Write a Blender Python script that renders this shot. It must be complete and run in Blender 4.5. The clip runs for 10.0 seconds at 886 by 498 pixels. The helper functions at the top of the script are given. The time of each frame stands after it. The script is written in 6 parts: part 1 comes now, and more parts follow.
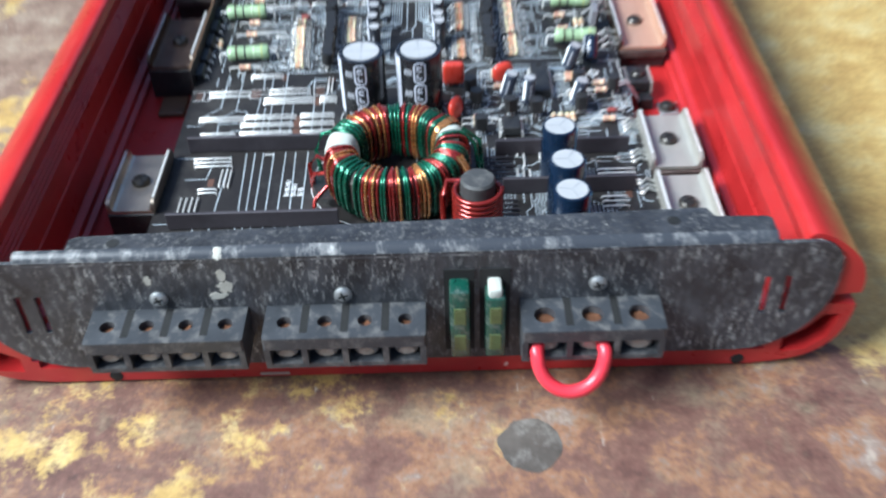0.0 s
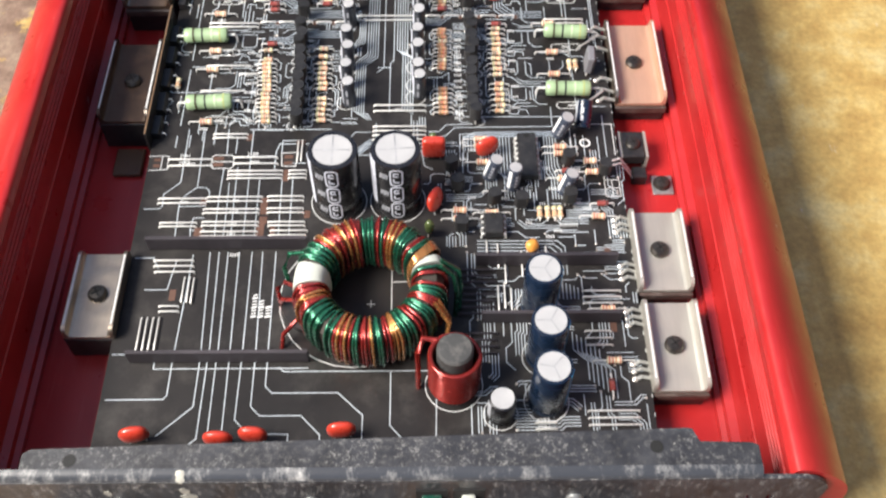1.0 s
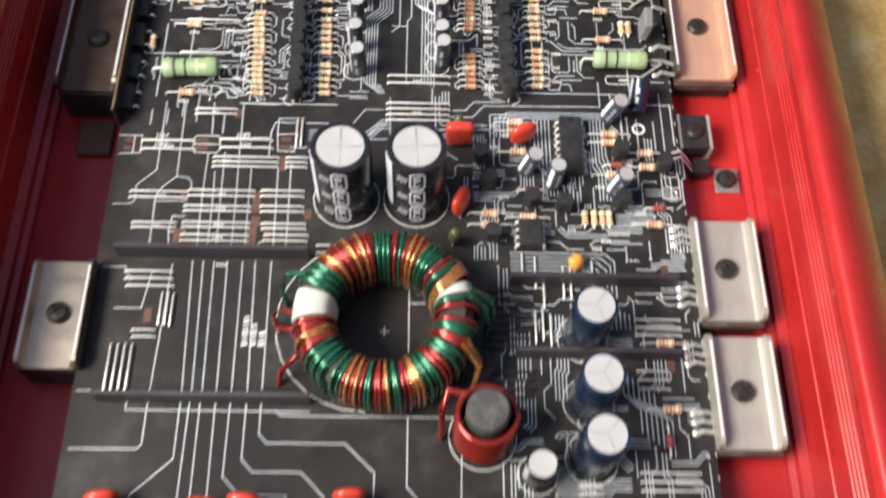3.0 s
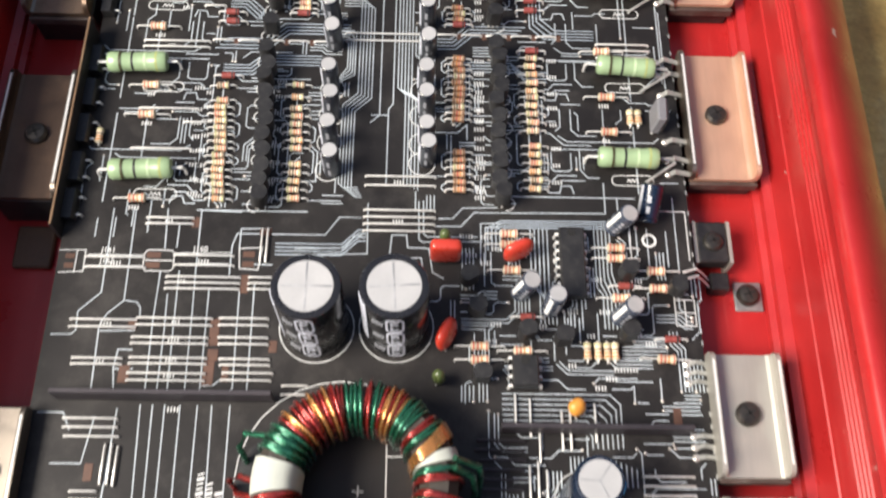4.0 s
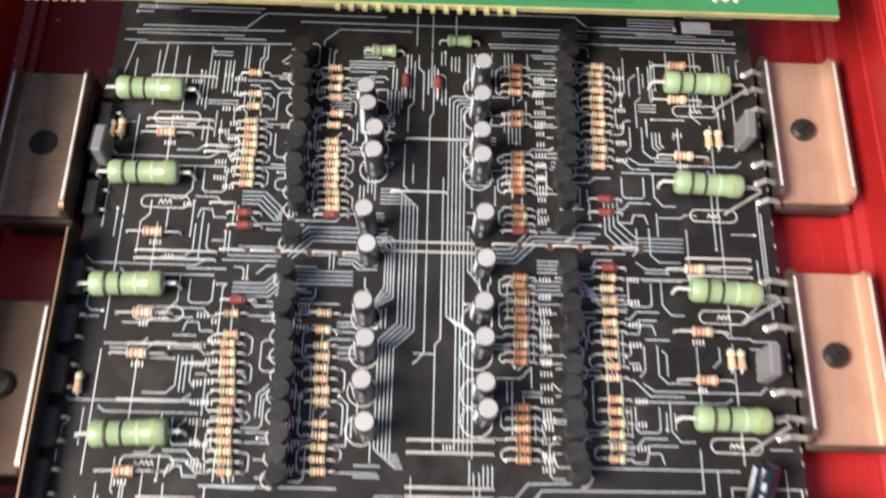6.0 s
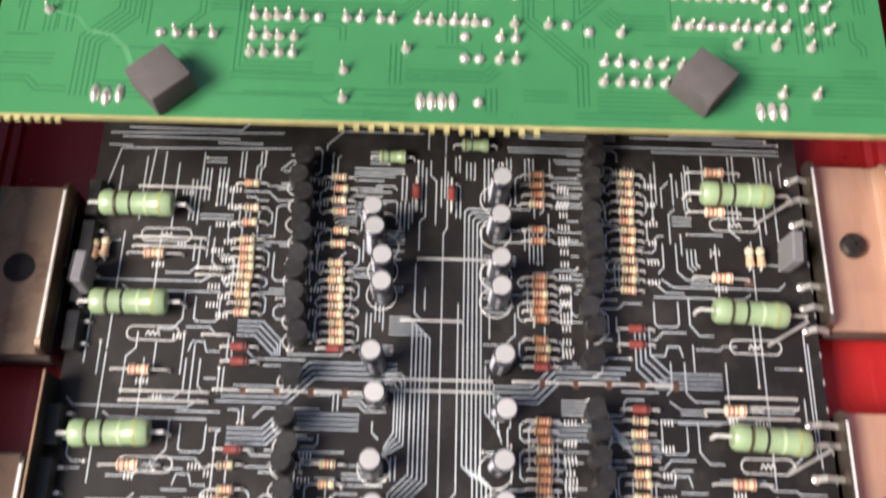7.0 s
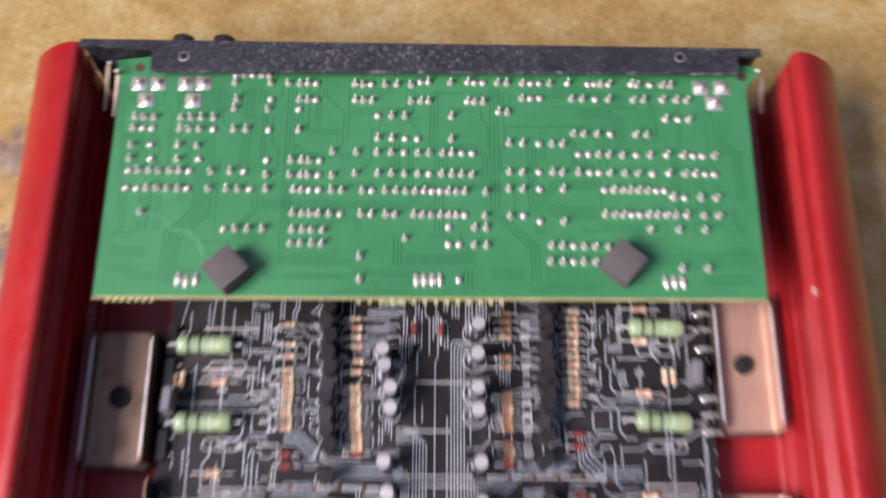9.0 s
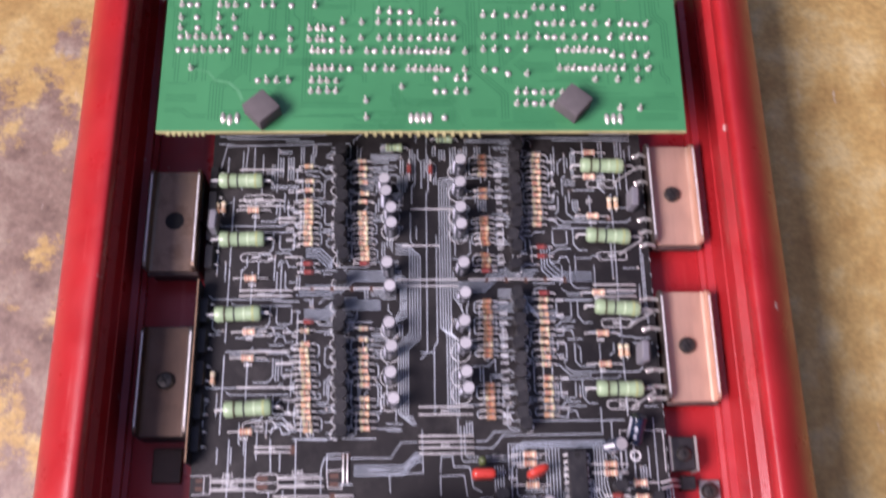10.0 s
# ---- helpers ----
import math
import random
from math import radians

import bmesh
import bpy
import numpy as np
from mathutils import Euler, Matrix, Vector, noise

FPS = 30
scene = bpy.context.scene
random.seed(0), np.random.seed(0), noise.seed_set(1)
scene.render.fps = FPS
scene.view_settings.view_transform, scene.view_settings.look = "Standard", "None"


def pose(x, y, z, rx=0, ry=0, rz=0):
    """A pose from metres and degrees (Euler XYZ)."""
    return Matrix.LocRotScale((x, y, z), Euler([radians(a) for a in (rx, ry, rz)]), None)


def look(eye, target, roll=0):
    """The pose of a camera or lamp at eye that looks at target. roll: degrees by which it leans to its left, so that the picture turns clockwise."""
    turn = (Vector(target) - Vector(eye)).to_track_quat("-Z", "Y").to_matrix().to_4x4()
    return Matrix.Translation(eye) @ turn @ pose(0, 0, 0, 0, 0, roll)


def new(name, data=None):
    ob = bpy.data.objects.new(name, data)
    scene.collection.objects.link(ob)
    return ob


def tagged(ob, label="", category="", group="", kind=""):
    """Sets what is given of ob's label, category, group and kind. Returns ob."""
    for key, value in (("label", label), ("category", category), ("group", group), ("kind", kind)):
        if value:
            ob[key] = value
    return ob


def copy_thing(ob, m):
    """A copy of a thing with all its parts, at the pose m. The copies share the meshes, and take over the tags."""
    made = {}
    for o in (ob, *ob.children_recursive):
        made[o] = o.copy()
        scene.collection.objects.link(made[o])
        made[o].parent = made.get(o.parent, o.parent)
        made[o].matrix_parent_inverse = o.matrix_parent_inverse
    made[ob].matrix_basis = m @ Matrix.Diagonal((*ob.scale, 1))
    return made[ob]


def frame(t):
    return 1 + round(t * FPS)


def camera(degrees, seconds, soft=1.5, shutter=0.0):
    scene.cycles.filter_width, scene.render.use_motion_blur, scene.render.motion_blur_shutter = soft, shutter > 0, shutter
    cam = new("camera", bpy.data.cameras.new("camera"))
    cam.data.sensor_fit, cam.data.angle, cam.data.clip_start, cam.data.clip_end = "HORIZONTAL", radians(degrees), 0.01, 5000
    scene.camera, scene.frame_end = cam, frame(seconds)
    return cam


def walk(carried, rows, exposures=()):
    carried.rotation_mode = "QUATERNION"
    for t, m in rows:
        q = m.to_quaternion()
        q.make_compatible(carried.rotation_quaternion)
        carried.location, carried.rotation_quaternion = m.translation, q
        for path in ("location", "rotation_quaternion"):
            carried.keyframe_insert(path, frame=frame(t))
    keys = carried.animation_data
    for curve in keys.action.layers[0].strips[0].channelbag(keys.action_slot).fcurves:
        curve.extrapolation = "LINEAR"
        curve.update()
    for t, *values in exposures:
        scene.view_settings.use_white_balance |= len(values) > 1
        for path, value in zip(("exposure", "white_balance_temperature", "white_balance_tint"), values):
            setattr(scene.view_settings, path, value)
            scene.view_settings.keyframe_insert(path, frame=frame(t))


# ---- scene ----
cam = camera(49.25, 10.0, 2.2, 0.75)
PATH = [
    (0, (0.01307, -0.05717, 0.21791), (0.00990, 0.24093, -0.04878), -2.05),
    (0.5, (0.01142, 0.00999, 0.23669), (0.00417, 0.25941, -0.07594), -2.20),
    (1, (0.01540, 0.04055, 0.28171), (0.01981, 0.26354, -0.05034), 0.67),
    (1.5, (0.01025, 0.04109, 0.28473), (0.00790, 0.25096, -0.05578), -0.55),
    (2, (0.00428, 0.05146, 0.27694), (0.01077, 0.25104, -0.06965), 1.89),
    (2.2, (0.00233, 0.05527, 0.27335), (0.00976, 0.25269, -0.07445), 2.27),
    (3.5, (0.00842, 0.13181, 0.25181), (0.01840, 0.30224, -0.10993), 4.06),
    (4, (0.00998, 0.15293, 0.24792), (0.01875, 0.31898, -0.11589), 3.73),
    (4.5, (0.00926, 0.17121, 0.24183), (0.01628, 0.33389, -0.12353), 3.67),
    (5, (0.00293, 0.19248, 0.24443), (0.00907, 0.35596, -0.12059), 3.76),
    (5.5, (0.00150, 0.21390, 0.23929), (0.01050, 0.37524, -0.12661), 4.68),
    (5.7, (-0.00032, 0.22138, 0.23490), (0.00797, 0.38079, -0.13186), 4.56),
    (6.8, (-0.00719, 0.26367, 0.22056), (0.00282, 0.41943, -0.14773), 4.25),
    (7, (-0.00525, 0.27137, 0.22224), (0.00042, 0.42225, -0.14817), 3.61),
    (7.5, (-0.00934, 0.28696, 0.22029), (-0.00385, 0.44311, -0.14793), 3.55),
    (8, (-0.01063, 0.30715, 0.22113), (-0.00600, 0.46376, -0.14691), 3.17),
    (8.5, (-0.01015, 0.31349, 0.23098), (-0.00510, 0.46912, -0.13746), 3.13),
    (9, (-0.00524, 0.28973, 0.30568), (0.00169, 0.42602, -0.07032), 3.36),
    (9.5, (-0.00697, 0.24836, 0.35059), (0.00089, 0.37792, -0.02777), 3.47),
    (10, (-0.01030, 0.21564, 0.35543), (0.00566, 0.35010, -0.02095), 6.31),
]
walk(cam, [(t, look(eye, target, roll)) for t, eye, target, roll in PATH],
     [(0, 0.76, 5300, 2), (1, 0.76, 6500, 10), (3.5, 0.56, 6700, 10), (4.3, 0.5, 6700, 10), (5, 0.38, 6700, 10), (5.5, 0.5, 6700, 10), (6.8, 0.46, 6800, 16), (7.5, 0.4, 6800, 13), (8.5, 0.32, 6750, 12), (9.2, 0.15, 6050, 33), (10, 0.24, 6050, 37)])

# ---- light ----
world = bpy.data.worlds.new("daylight")
scene.world = world
world.use_nodes = True
wn = world.node_tree
sky = wn.nodes.new("ShaderNodeTexSky")
sky.sky_type, sky.sun_disc = "NISHITA", False
sky.air_density, sky.dust_density = 0.75, 2.5
sky.sun_elevation, sky.sun_rotation = radians(48.5), radians(-108)
wn.links.new(sky.outputs[0], wn.nodes["Background"].inputs[0])
wn.nodes["Background"].inputs[1].default_value = 0.125
# daylight falls in through a window beside the bench
WINDOW = (-0.80, -0.14, 1.02)    # middle of the opening
WIN_Y, WIN_Z = 0.84, 0.70       # its width and height
daylight = new("window_light", bpy.data.lights.new("window_light", "AREA"))
daylight.data.shape, daylight.data.size, daylight.data.size_y = "RECTANGLE", WIN_Y, WIN_Z
daylight.data.energy, daylight.data.color = 48.0, (1.0, 0.95, 0.88)
daylight.matrix_world = look(WINDOW, (0.4, WINDOW[1], WINDOW[2]))

# ---- materials ----
MM = 0.001


def nodes_of(name):
    m = bpy.data.materials.new(name)
    m.use_nodes = True
    nt = m.node_tree
    return m, nt, nt.nodes["Principled BSDF"]


def noise_node(nt, scale, detail=4.0, rough=0.6, stretch=(1, 1, 1), lift=0.0):
    co = nt.nodes.new("ShaderNodeTexCoord")
    mp = nt.nodes.new("ShaderNodeMapping")
    mp.inputs["Scale"].default_value = stretch
    mp.inputs["Location"].default_value = (lift, lift * 0.7, lift * 1.3)
    no = nt.nodes.new("ShaderNodeTexNoise")
    no.inputs["Scale"].default_value, no.inputs["Detail"].default_value = scale, detail
    no.inputs["Roughness"].default_value = rough
    nt.links.new(co.outputs["Object"], mp.inputs[0])
    nt.links.new(mp.outputs[0], no.inputs["Vector"])
    return no.outputs[0]


def ramp(nt, src, stops):
    r = nt.nodes.new("ShaderNodeValToRGB")
    el = r.color_ramp.elements
    while len(el) < len(stops):
        el.new(0.5)
    for e, (p, c) in zip(el, stops):
        e.position, e.color = p, (*c, 1) if len(c) == 3 else c
    nt.links.new(src, r.inputs[0])
    return r.outputs[0]


def blend(nt, fac, a, b, mode="MIX"):
    mx = nt.nodes.new("ShaderNodeMix")
    mx.data_type, mx.blend_type = "RGBA", mode
    for sock, v in ((mx.inputs[0], fac), (mx.inputs[6], a), (mx.inputs[7], b)):
        if isinstance(v, (int, float)):
            sock.default_value = v
        elif isinstance(v, tuple):
            sock.default_value = (*v, 1)
        else:
            nt.links.new(v, sock)
    return mx.outputs[2]


def bump(nt, bsdf, src, strength, distance):
    b = nt.nodes.new("ShaderNodeBump")
    b.inputs["Strength"].default_value, b.inputs["Distance"].default_value = strength, distance
    nt.links.new(src, b.inputs["Height"])
    nt.links.new(b.outputs[0], bsdf.inputs["Normal"])


def grey(v):
    return (v, v, v)


def surface(name, col, rough=0.5, metal=0.0, vary=0.25, scale=500, relief=0.0, coat=0.0, per_object=0.0, dust=0.0, dust_col=(0.45, 0.42, 0.38)):
    """A plain material with grain at two scales, and dust or scuffs where asked for."""
    m, nt, b = nodes_of(name)
    fine = noise_node(nt, scale * 4, 3)
    wide = noise_node(nt, scale * 0.35, 5, lift=3.0)
    lo, hi = tuple(c * (1 - vary) for c in col), tuple(min(1, c * (1 + vary)) for c in col)
    c = ramp(nt, wide, [(0.3, lo), (0.7, hi)])
    c = blend(nt, 0.25, c, ramp(nt, fine, [(0.3, lo), (0.7, hi)]))
    if per_object:
        oi = nt.nodes.new("ShaderNodeObjectInfo")
        c = blend(nt, 1.0, c, ramp(nt, oi.outputs["Random"], [(0, grey(1 - per_object)), (1, grey(1.0))]), "MULTIPLY")
    if dust:
        f = ramp(nt, noise_node(nt, scale * 0.9, 8, 0.75, lift=7.0), [(0.5, grey(0)), (0.75, grey(dust))])
        c = blend(nt, f, c, dust_col)
    nt.links.new(c, b.inputs["Base Color"])
    nt.links.new(ramp(nt, wide, [(0.3, grey(max(0.05, rough - 0.1))), (0.7, grey(min(1, rough + 0.12)))]), b.inputs["Roughness"])
    b.inputs["Metallic"].default_value, b.inputs["Coat Weight"].default_value = metal, coat
    if relief:
        bump(nt, b, fine, 0.5, relief)
    return m


def bench_material():
    """Sheet of worn ochre paint over rusty brown, with dull purple-grey and cream patches."""
    m, nt, b = nodes_of("worn_painted_bench")
    big = noise_node(nt, 20, 9, 0.66, lift=2.3)
    mid = noise_node(nt, 46, 10, 0.78, lift=5.1)
    fine = noise_node(nt, 420, 6, 0.7)
    rust = ramp(nt, mid, [(0.30, (0.055, 0.034, 0.030)), (0.42, (0.15, 0.074, 0.056)), (0.49, (0.18, 0.098, 0.072)), (0.55, (0.29, 0.145, 0.075)), (0.61, (0.25, 0.18, 0.145)), (0.70, (0.46, 0.38, 0.30))])
    primer = ramp(nt, noise_node(nt, 70, 8, 0.7, lift=13.0), [(0.30, (0.15, 0.095, 0.068)), (0.48, (0.27, 0.185, 0.135)), (0.62, (0.36, 0.275, 0.20)), (0.75, (0.50, 0.44, 0.33))])
    pc = nt.nodes.new("ShaderNodeTexCoord")
    ps = nt.nodes.new("ShaderNodeSeparateXYZ")
    nt.links.new(pc.outputs["Object"], ps.inputs[0])
    pr = nt.nodes.new("ShaderNodeMapRange")
    pr.inputs[1].default_value, pr.inputs[2].default_value, pr.inputs[3].default_value, pr.inputs[4].default_value = -0.08, -0.14, 0.0, 1.0
    nt.links.new(ps.outputs[0], pr.inputs[0])
    py = nt.nodes.new("ShaderNodeMapRange")
    py.inputs[1].default_value, py.inputs[2].default_value, py.inputs[3].default_value, py.inputs[4].default_value = 0.12, 0.22, 0.0, 1.0
    nt.links.new(ps.outputs[1], py.inputs[0])
    pm = nt.nodes.new("ShaderNodeMath"); pm.operation = "MULTIPLY"
    nt.links.new(pr.outputs[0], pm.inputs[0]); nt.links.new(py.outputs[0], pm.inputs[1])
    worn = ramp(nt, noise_node(nt, 30, 9, 0.75, lift=21.0), [(0.52, grey(0)), (0.66, grey(0.45))])
    rust = blend(nt, worn, rust, ramp(nt, noise_node(nt, 110, 8, 0.75, lift=17.0), [(0.3, (0.17, 0.15, 0.10)), (0.5, (0.36, 0.30, 0.19)), (0.7, (0.50, 0.44, 0.30))]))
    rust = blend(nt, pm.outputs[0], rust, primer)
    ochre = ramp(nt, noise_node(nt, 60, 6, lift=9.0), [(0.3, (0.41, 0.25, 0.075)), (0.5, (0.54, 0.37, 0.125)), (0.72, (0.64, 0.52, 0.25))])
    co = nt.nodes.new("ShaderNodeTexCoord")
    sp = nt.nodes.new("ShaderNodeSeparateXYZ")
    nt.links.new(co.outputs["Object"], sp.inputs[0])
    # the paint survives to the right of the amplifier and beyond it, and in patches elsewhere
    mr = nt.nodes.new("ShaderNodeMapRange")
    mr.inputs[1].default_value, mr.inputs[2].default_value, mr.inputs[3].default_value, mr.inputs[4].default_value = 0.09, 0.15, 0.0, 0.42
    nt.links.new(sp.outputs[0], mr.inputs[0])
    my = nt.nodes.new("ShaderNodeMapRange")
    my.inputs[1].default_value, my.inputs[2].default_value, my.inputs[3].default_value, my.inputs[4].default_value = 0.40, 0.50, 0.0, 0.42
    nt.links.new(sp.outputs[1], my.inputs[0])
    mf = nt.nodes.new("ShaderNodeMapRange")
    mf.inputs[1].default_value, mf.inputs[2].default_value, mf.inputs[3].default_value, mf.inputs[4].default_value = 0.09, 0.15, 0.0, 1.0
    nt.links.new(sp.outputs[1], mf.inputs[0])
    side = nt.nodes.new("ShaderNodeMath"); side.operation = "MULTIPLY"
    nt.links.new(mr.outputs[0], side.inputs[0]); nt.links.new(mf.outputs[0], side.inputs[1])
    mx = nt.nodes.new("ShaderNodeMath"); mx.operation = "MAXIMUM"
    nt.links.new(side.outputs[0], mx.inputs[0]); nt.links.new(my.outputs[0], mx.inputs[1])
    add = nt.nodes.new("ShaderNodeMath"); add.operation = "ADD"
    nt.links.new(big, add.inputs[0]); nt.links.new(mx.outputs[0], add.inputs[1])
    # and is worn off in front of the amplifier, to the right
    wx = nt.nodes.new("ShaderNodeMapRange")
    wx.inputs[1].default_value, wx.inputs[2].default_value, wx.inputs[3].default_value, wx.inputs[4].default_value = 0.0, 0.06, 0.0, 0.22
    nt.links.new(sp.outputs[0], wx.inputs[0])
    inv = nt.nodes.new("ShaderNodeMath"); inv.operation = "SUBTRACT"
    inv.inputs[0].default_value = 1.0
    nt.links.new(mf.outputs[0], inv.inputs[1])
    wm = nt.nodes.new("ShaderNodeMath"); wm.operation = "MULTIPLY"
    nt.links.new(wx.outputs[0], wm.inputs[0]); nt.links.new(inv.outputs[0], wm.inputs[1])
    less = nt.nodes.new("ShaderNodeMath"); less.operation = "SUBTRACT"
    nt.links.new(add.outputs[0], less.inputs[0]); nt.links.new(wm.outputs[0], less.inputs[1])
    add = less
    add2 = nt.nodes.new("ShaderNodeMath"); add2.operation = "MULTIPLY_ADD"
    add2.inputs[1].default_value, add2.inputs[2].default_value = 0.6, -0.3
    nt.links.new(mid, add2.inputs[0])
    add3 = nt.nodes.new("ShaderNodeMath"); add3.operation = "ADD"
    nt.links.new(add.outputs[0], add3.inputs[0]); nt.links.new(add2.outputs[0], add3.inputs[1])
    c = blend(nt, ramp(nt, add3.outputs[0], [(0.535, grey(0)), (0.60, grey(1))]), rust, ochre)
    c = blend(nt, 0.6, c, ramp(nt, fine, [(0.32, grey(0.45)), (0.68, grey(1.0))]), "MULTIPLY")
    scratch = ramp(nt, noise_node(nt, 240, 5, 0.7, (1, 0.25, 1), 31.0), [(0.66, grey(0)), (0.74, grey(0.7))])
    c = blend(nt, scratch, c, (0.55, 0.50, 0.42))
    nt.links.new(c, b.inputs["Base Color"])
    nt.links.new(ramp(nt, mid, [(0.3, grey(0.38)), (0.7, grey(0.62))]), b.inputs["Roughness"])
    bump(nt, b, fine, 0.4, 0.0004)
    return m


def panel_material(name="dusty_black_paint", dusty=0.85):
    """Black stove paint, dusty and scuffed down to grey."""
    m, nt, b = nodes_of(name)
    base = ramp(nt, noise_node(nt, 90, 6), [(0.3, (0.012, 0.012, 0.014)), (0.7, (0.030, 0.031, 0.036))])
    scuff = ramp(nt, noise_node(nt, 700, 10, 0.85, (1, 1, 0.3), 4.0), [(0.52, grey(0)), (0.63, grey(1.0))])
    where = ramp(nt, noise_node(nt, 55, 5, 0.65, lift=8.0), [(0.38, grey(0.08 * dusty)), (0.64, grey(dusty))])
    f = blend(nt, 1.0, scuff, where, "MULTIPLY")
    bloom = ramp(nt, noise_node(nt, 120, 7, 0.7, (1, 1, 0.5), 15.0), [(0.42, grey(0)), (0.72, grey(0.2 * dusty))])
    base = blend(nt, bloom, base, (0.30, 0.31, 0.34))
    c = blend(nt, f, base, (0.62, 0.61, 0.58))
    flecks = ramp(nt, noise_node(nt, 700, 4, 0.6, lift=12.0), [(0.70, grey(0)), (0.76, grey(0.55))])
    c = blend(nt, flecks, c, (0.66, 0.64, 0.58))
    nt.links.new(c, b.inputs["Base Color"])
    nt.links.new(ramp(nt, scuff, [(0.0, grey(0.42)), (0.7, grey(0.75))]), b.inputs["Roughness"])
    bump(nt, b, scuff, 0.3, 0.0002)
    return m


def rubbed_material():
    """Fold of the black sheet, rubbed to bare grey in streaks."""
    m, nt, b = nodes_of("rubbed_black_fold")
    f = ramp(nt, noise_node(nt, 170, 9, 0.8, (1, 0.5, 0.5), 2.0), [(0.50, grey(0)), (0.60, grey(0.35)), (0.72, grey(1.0))])
    nt.links.new(blend(nt, f, (0.042, 0.045, 0.052), (0.46, 0.455, 0.44)), b.inputs["Base Color"])
    nt.links.new(ramp(nt, f, [(0.0, grey(0.30)), (1.0, grey(0.6))]), b.inputs["Roughness"])
    return m


def red_material():
    """Gloss red paint on extruded aluminium, lightly scratched and dusty."""
    m, nt, b = nodes_of("red_gloss_paint")
    c = ramp(nt, noise_node(nt, 30, 5), [(0.3, (0.30, 0.0125, 0.0135)), (0.7, (0.41, 0.021, 0.021))])
    # lengthwise streaks: fine scratches plus painted highlight lines along the ridges
    streak = ramp(nt, noise_node(nt, 320, 6, 0.7, (1, 0.06, 1), 6.0), [(0.58, grey(0)), (0.78, grey(0.30))])
    c = blend(nt, streak, c, (0.60, 0.15, 0.13))
    chip = ramp(nt, noise_node(nt, 120, 3, 0.5, lift=2.0), [(0.735, grey(0)), (0.75, grey(0.8))])
    c = blend(nt, chip, c, (0.55, 0.38, 0.34))
    nt.links.new(c, b.inputs["Base Color"])
    nt.links.new(ramp(nt, noise_node(nt, 80, 5, lift=1.0), [(0.3, grey(0.24)), (0.7, grey(0.46))]), b.inputs["Roughness"])
    bump(nt, b, noise_node(nt, 900, 3), 0.12, 0.0002)
    b.inputs["Coat Weight"].default_value, b.inputs["Coat Roughness"].default_value = 0.2, 0.3
    return m


def steel_material(name, col, rust=0.0, rough=0.32, metal=0.85):
    """Plated sheet steel with a brushed grain, freckled with rust where asked for."""
    m, nt, b = nodes_of(name)
    c = ramp(nt, noise_node(nt, 260, 5, 0.6, (1, 0.15, 1)), [(0.3, tuple(v * 0.82 for v in col)), (0.7, col)])
    if rust:
        f = ramp(nt, noise_node(nt, 110, 8, 0.72, lift=3.0), [(0.50, grey(0)), (0.60, grey(rust))])
        c = blend(nt, f, c, (0.13, 0.075, 0.045))
        mt = ramp(nt, f, [(0, grey(0.9)), (1, grey(0.2))])
        nt.links.new(mt, b.inputs["Metallic"])
    else:
        b.inputs["Metallic"].default_value = metal
    nt.links.new(c, b.inputs["Base Color"])
    nt.links.new(ramp(nt, noise_node(nt, 150, 5, lift=1.0), [(0.3, grey(rough - 0.08)), (0.7, grey(rough + 0.14))]), b.inputs["Roughness"])
    return m


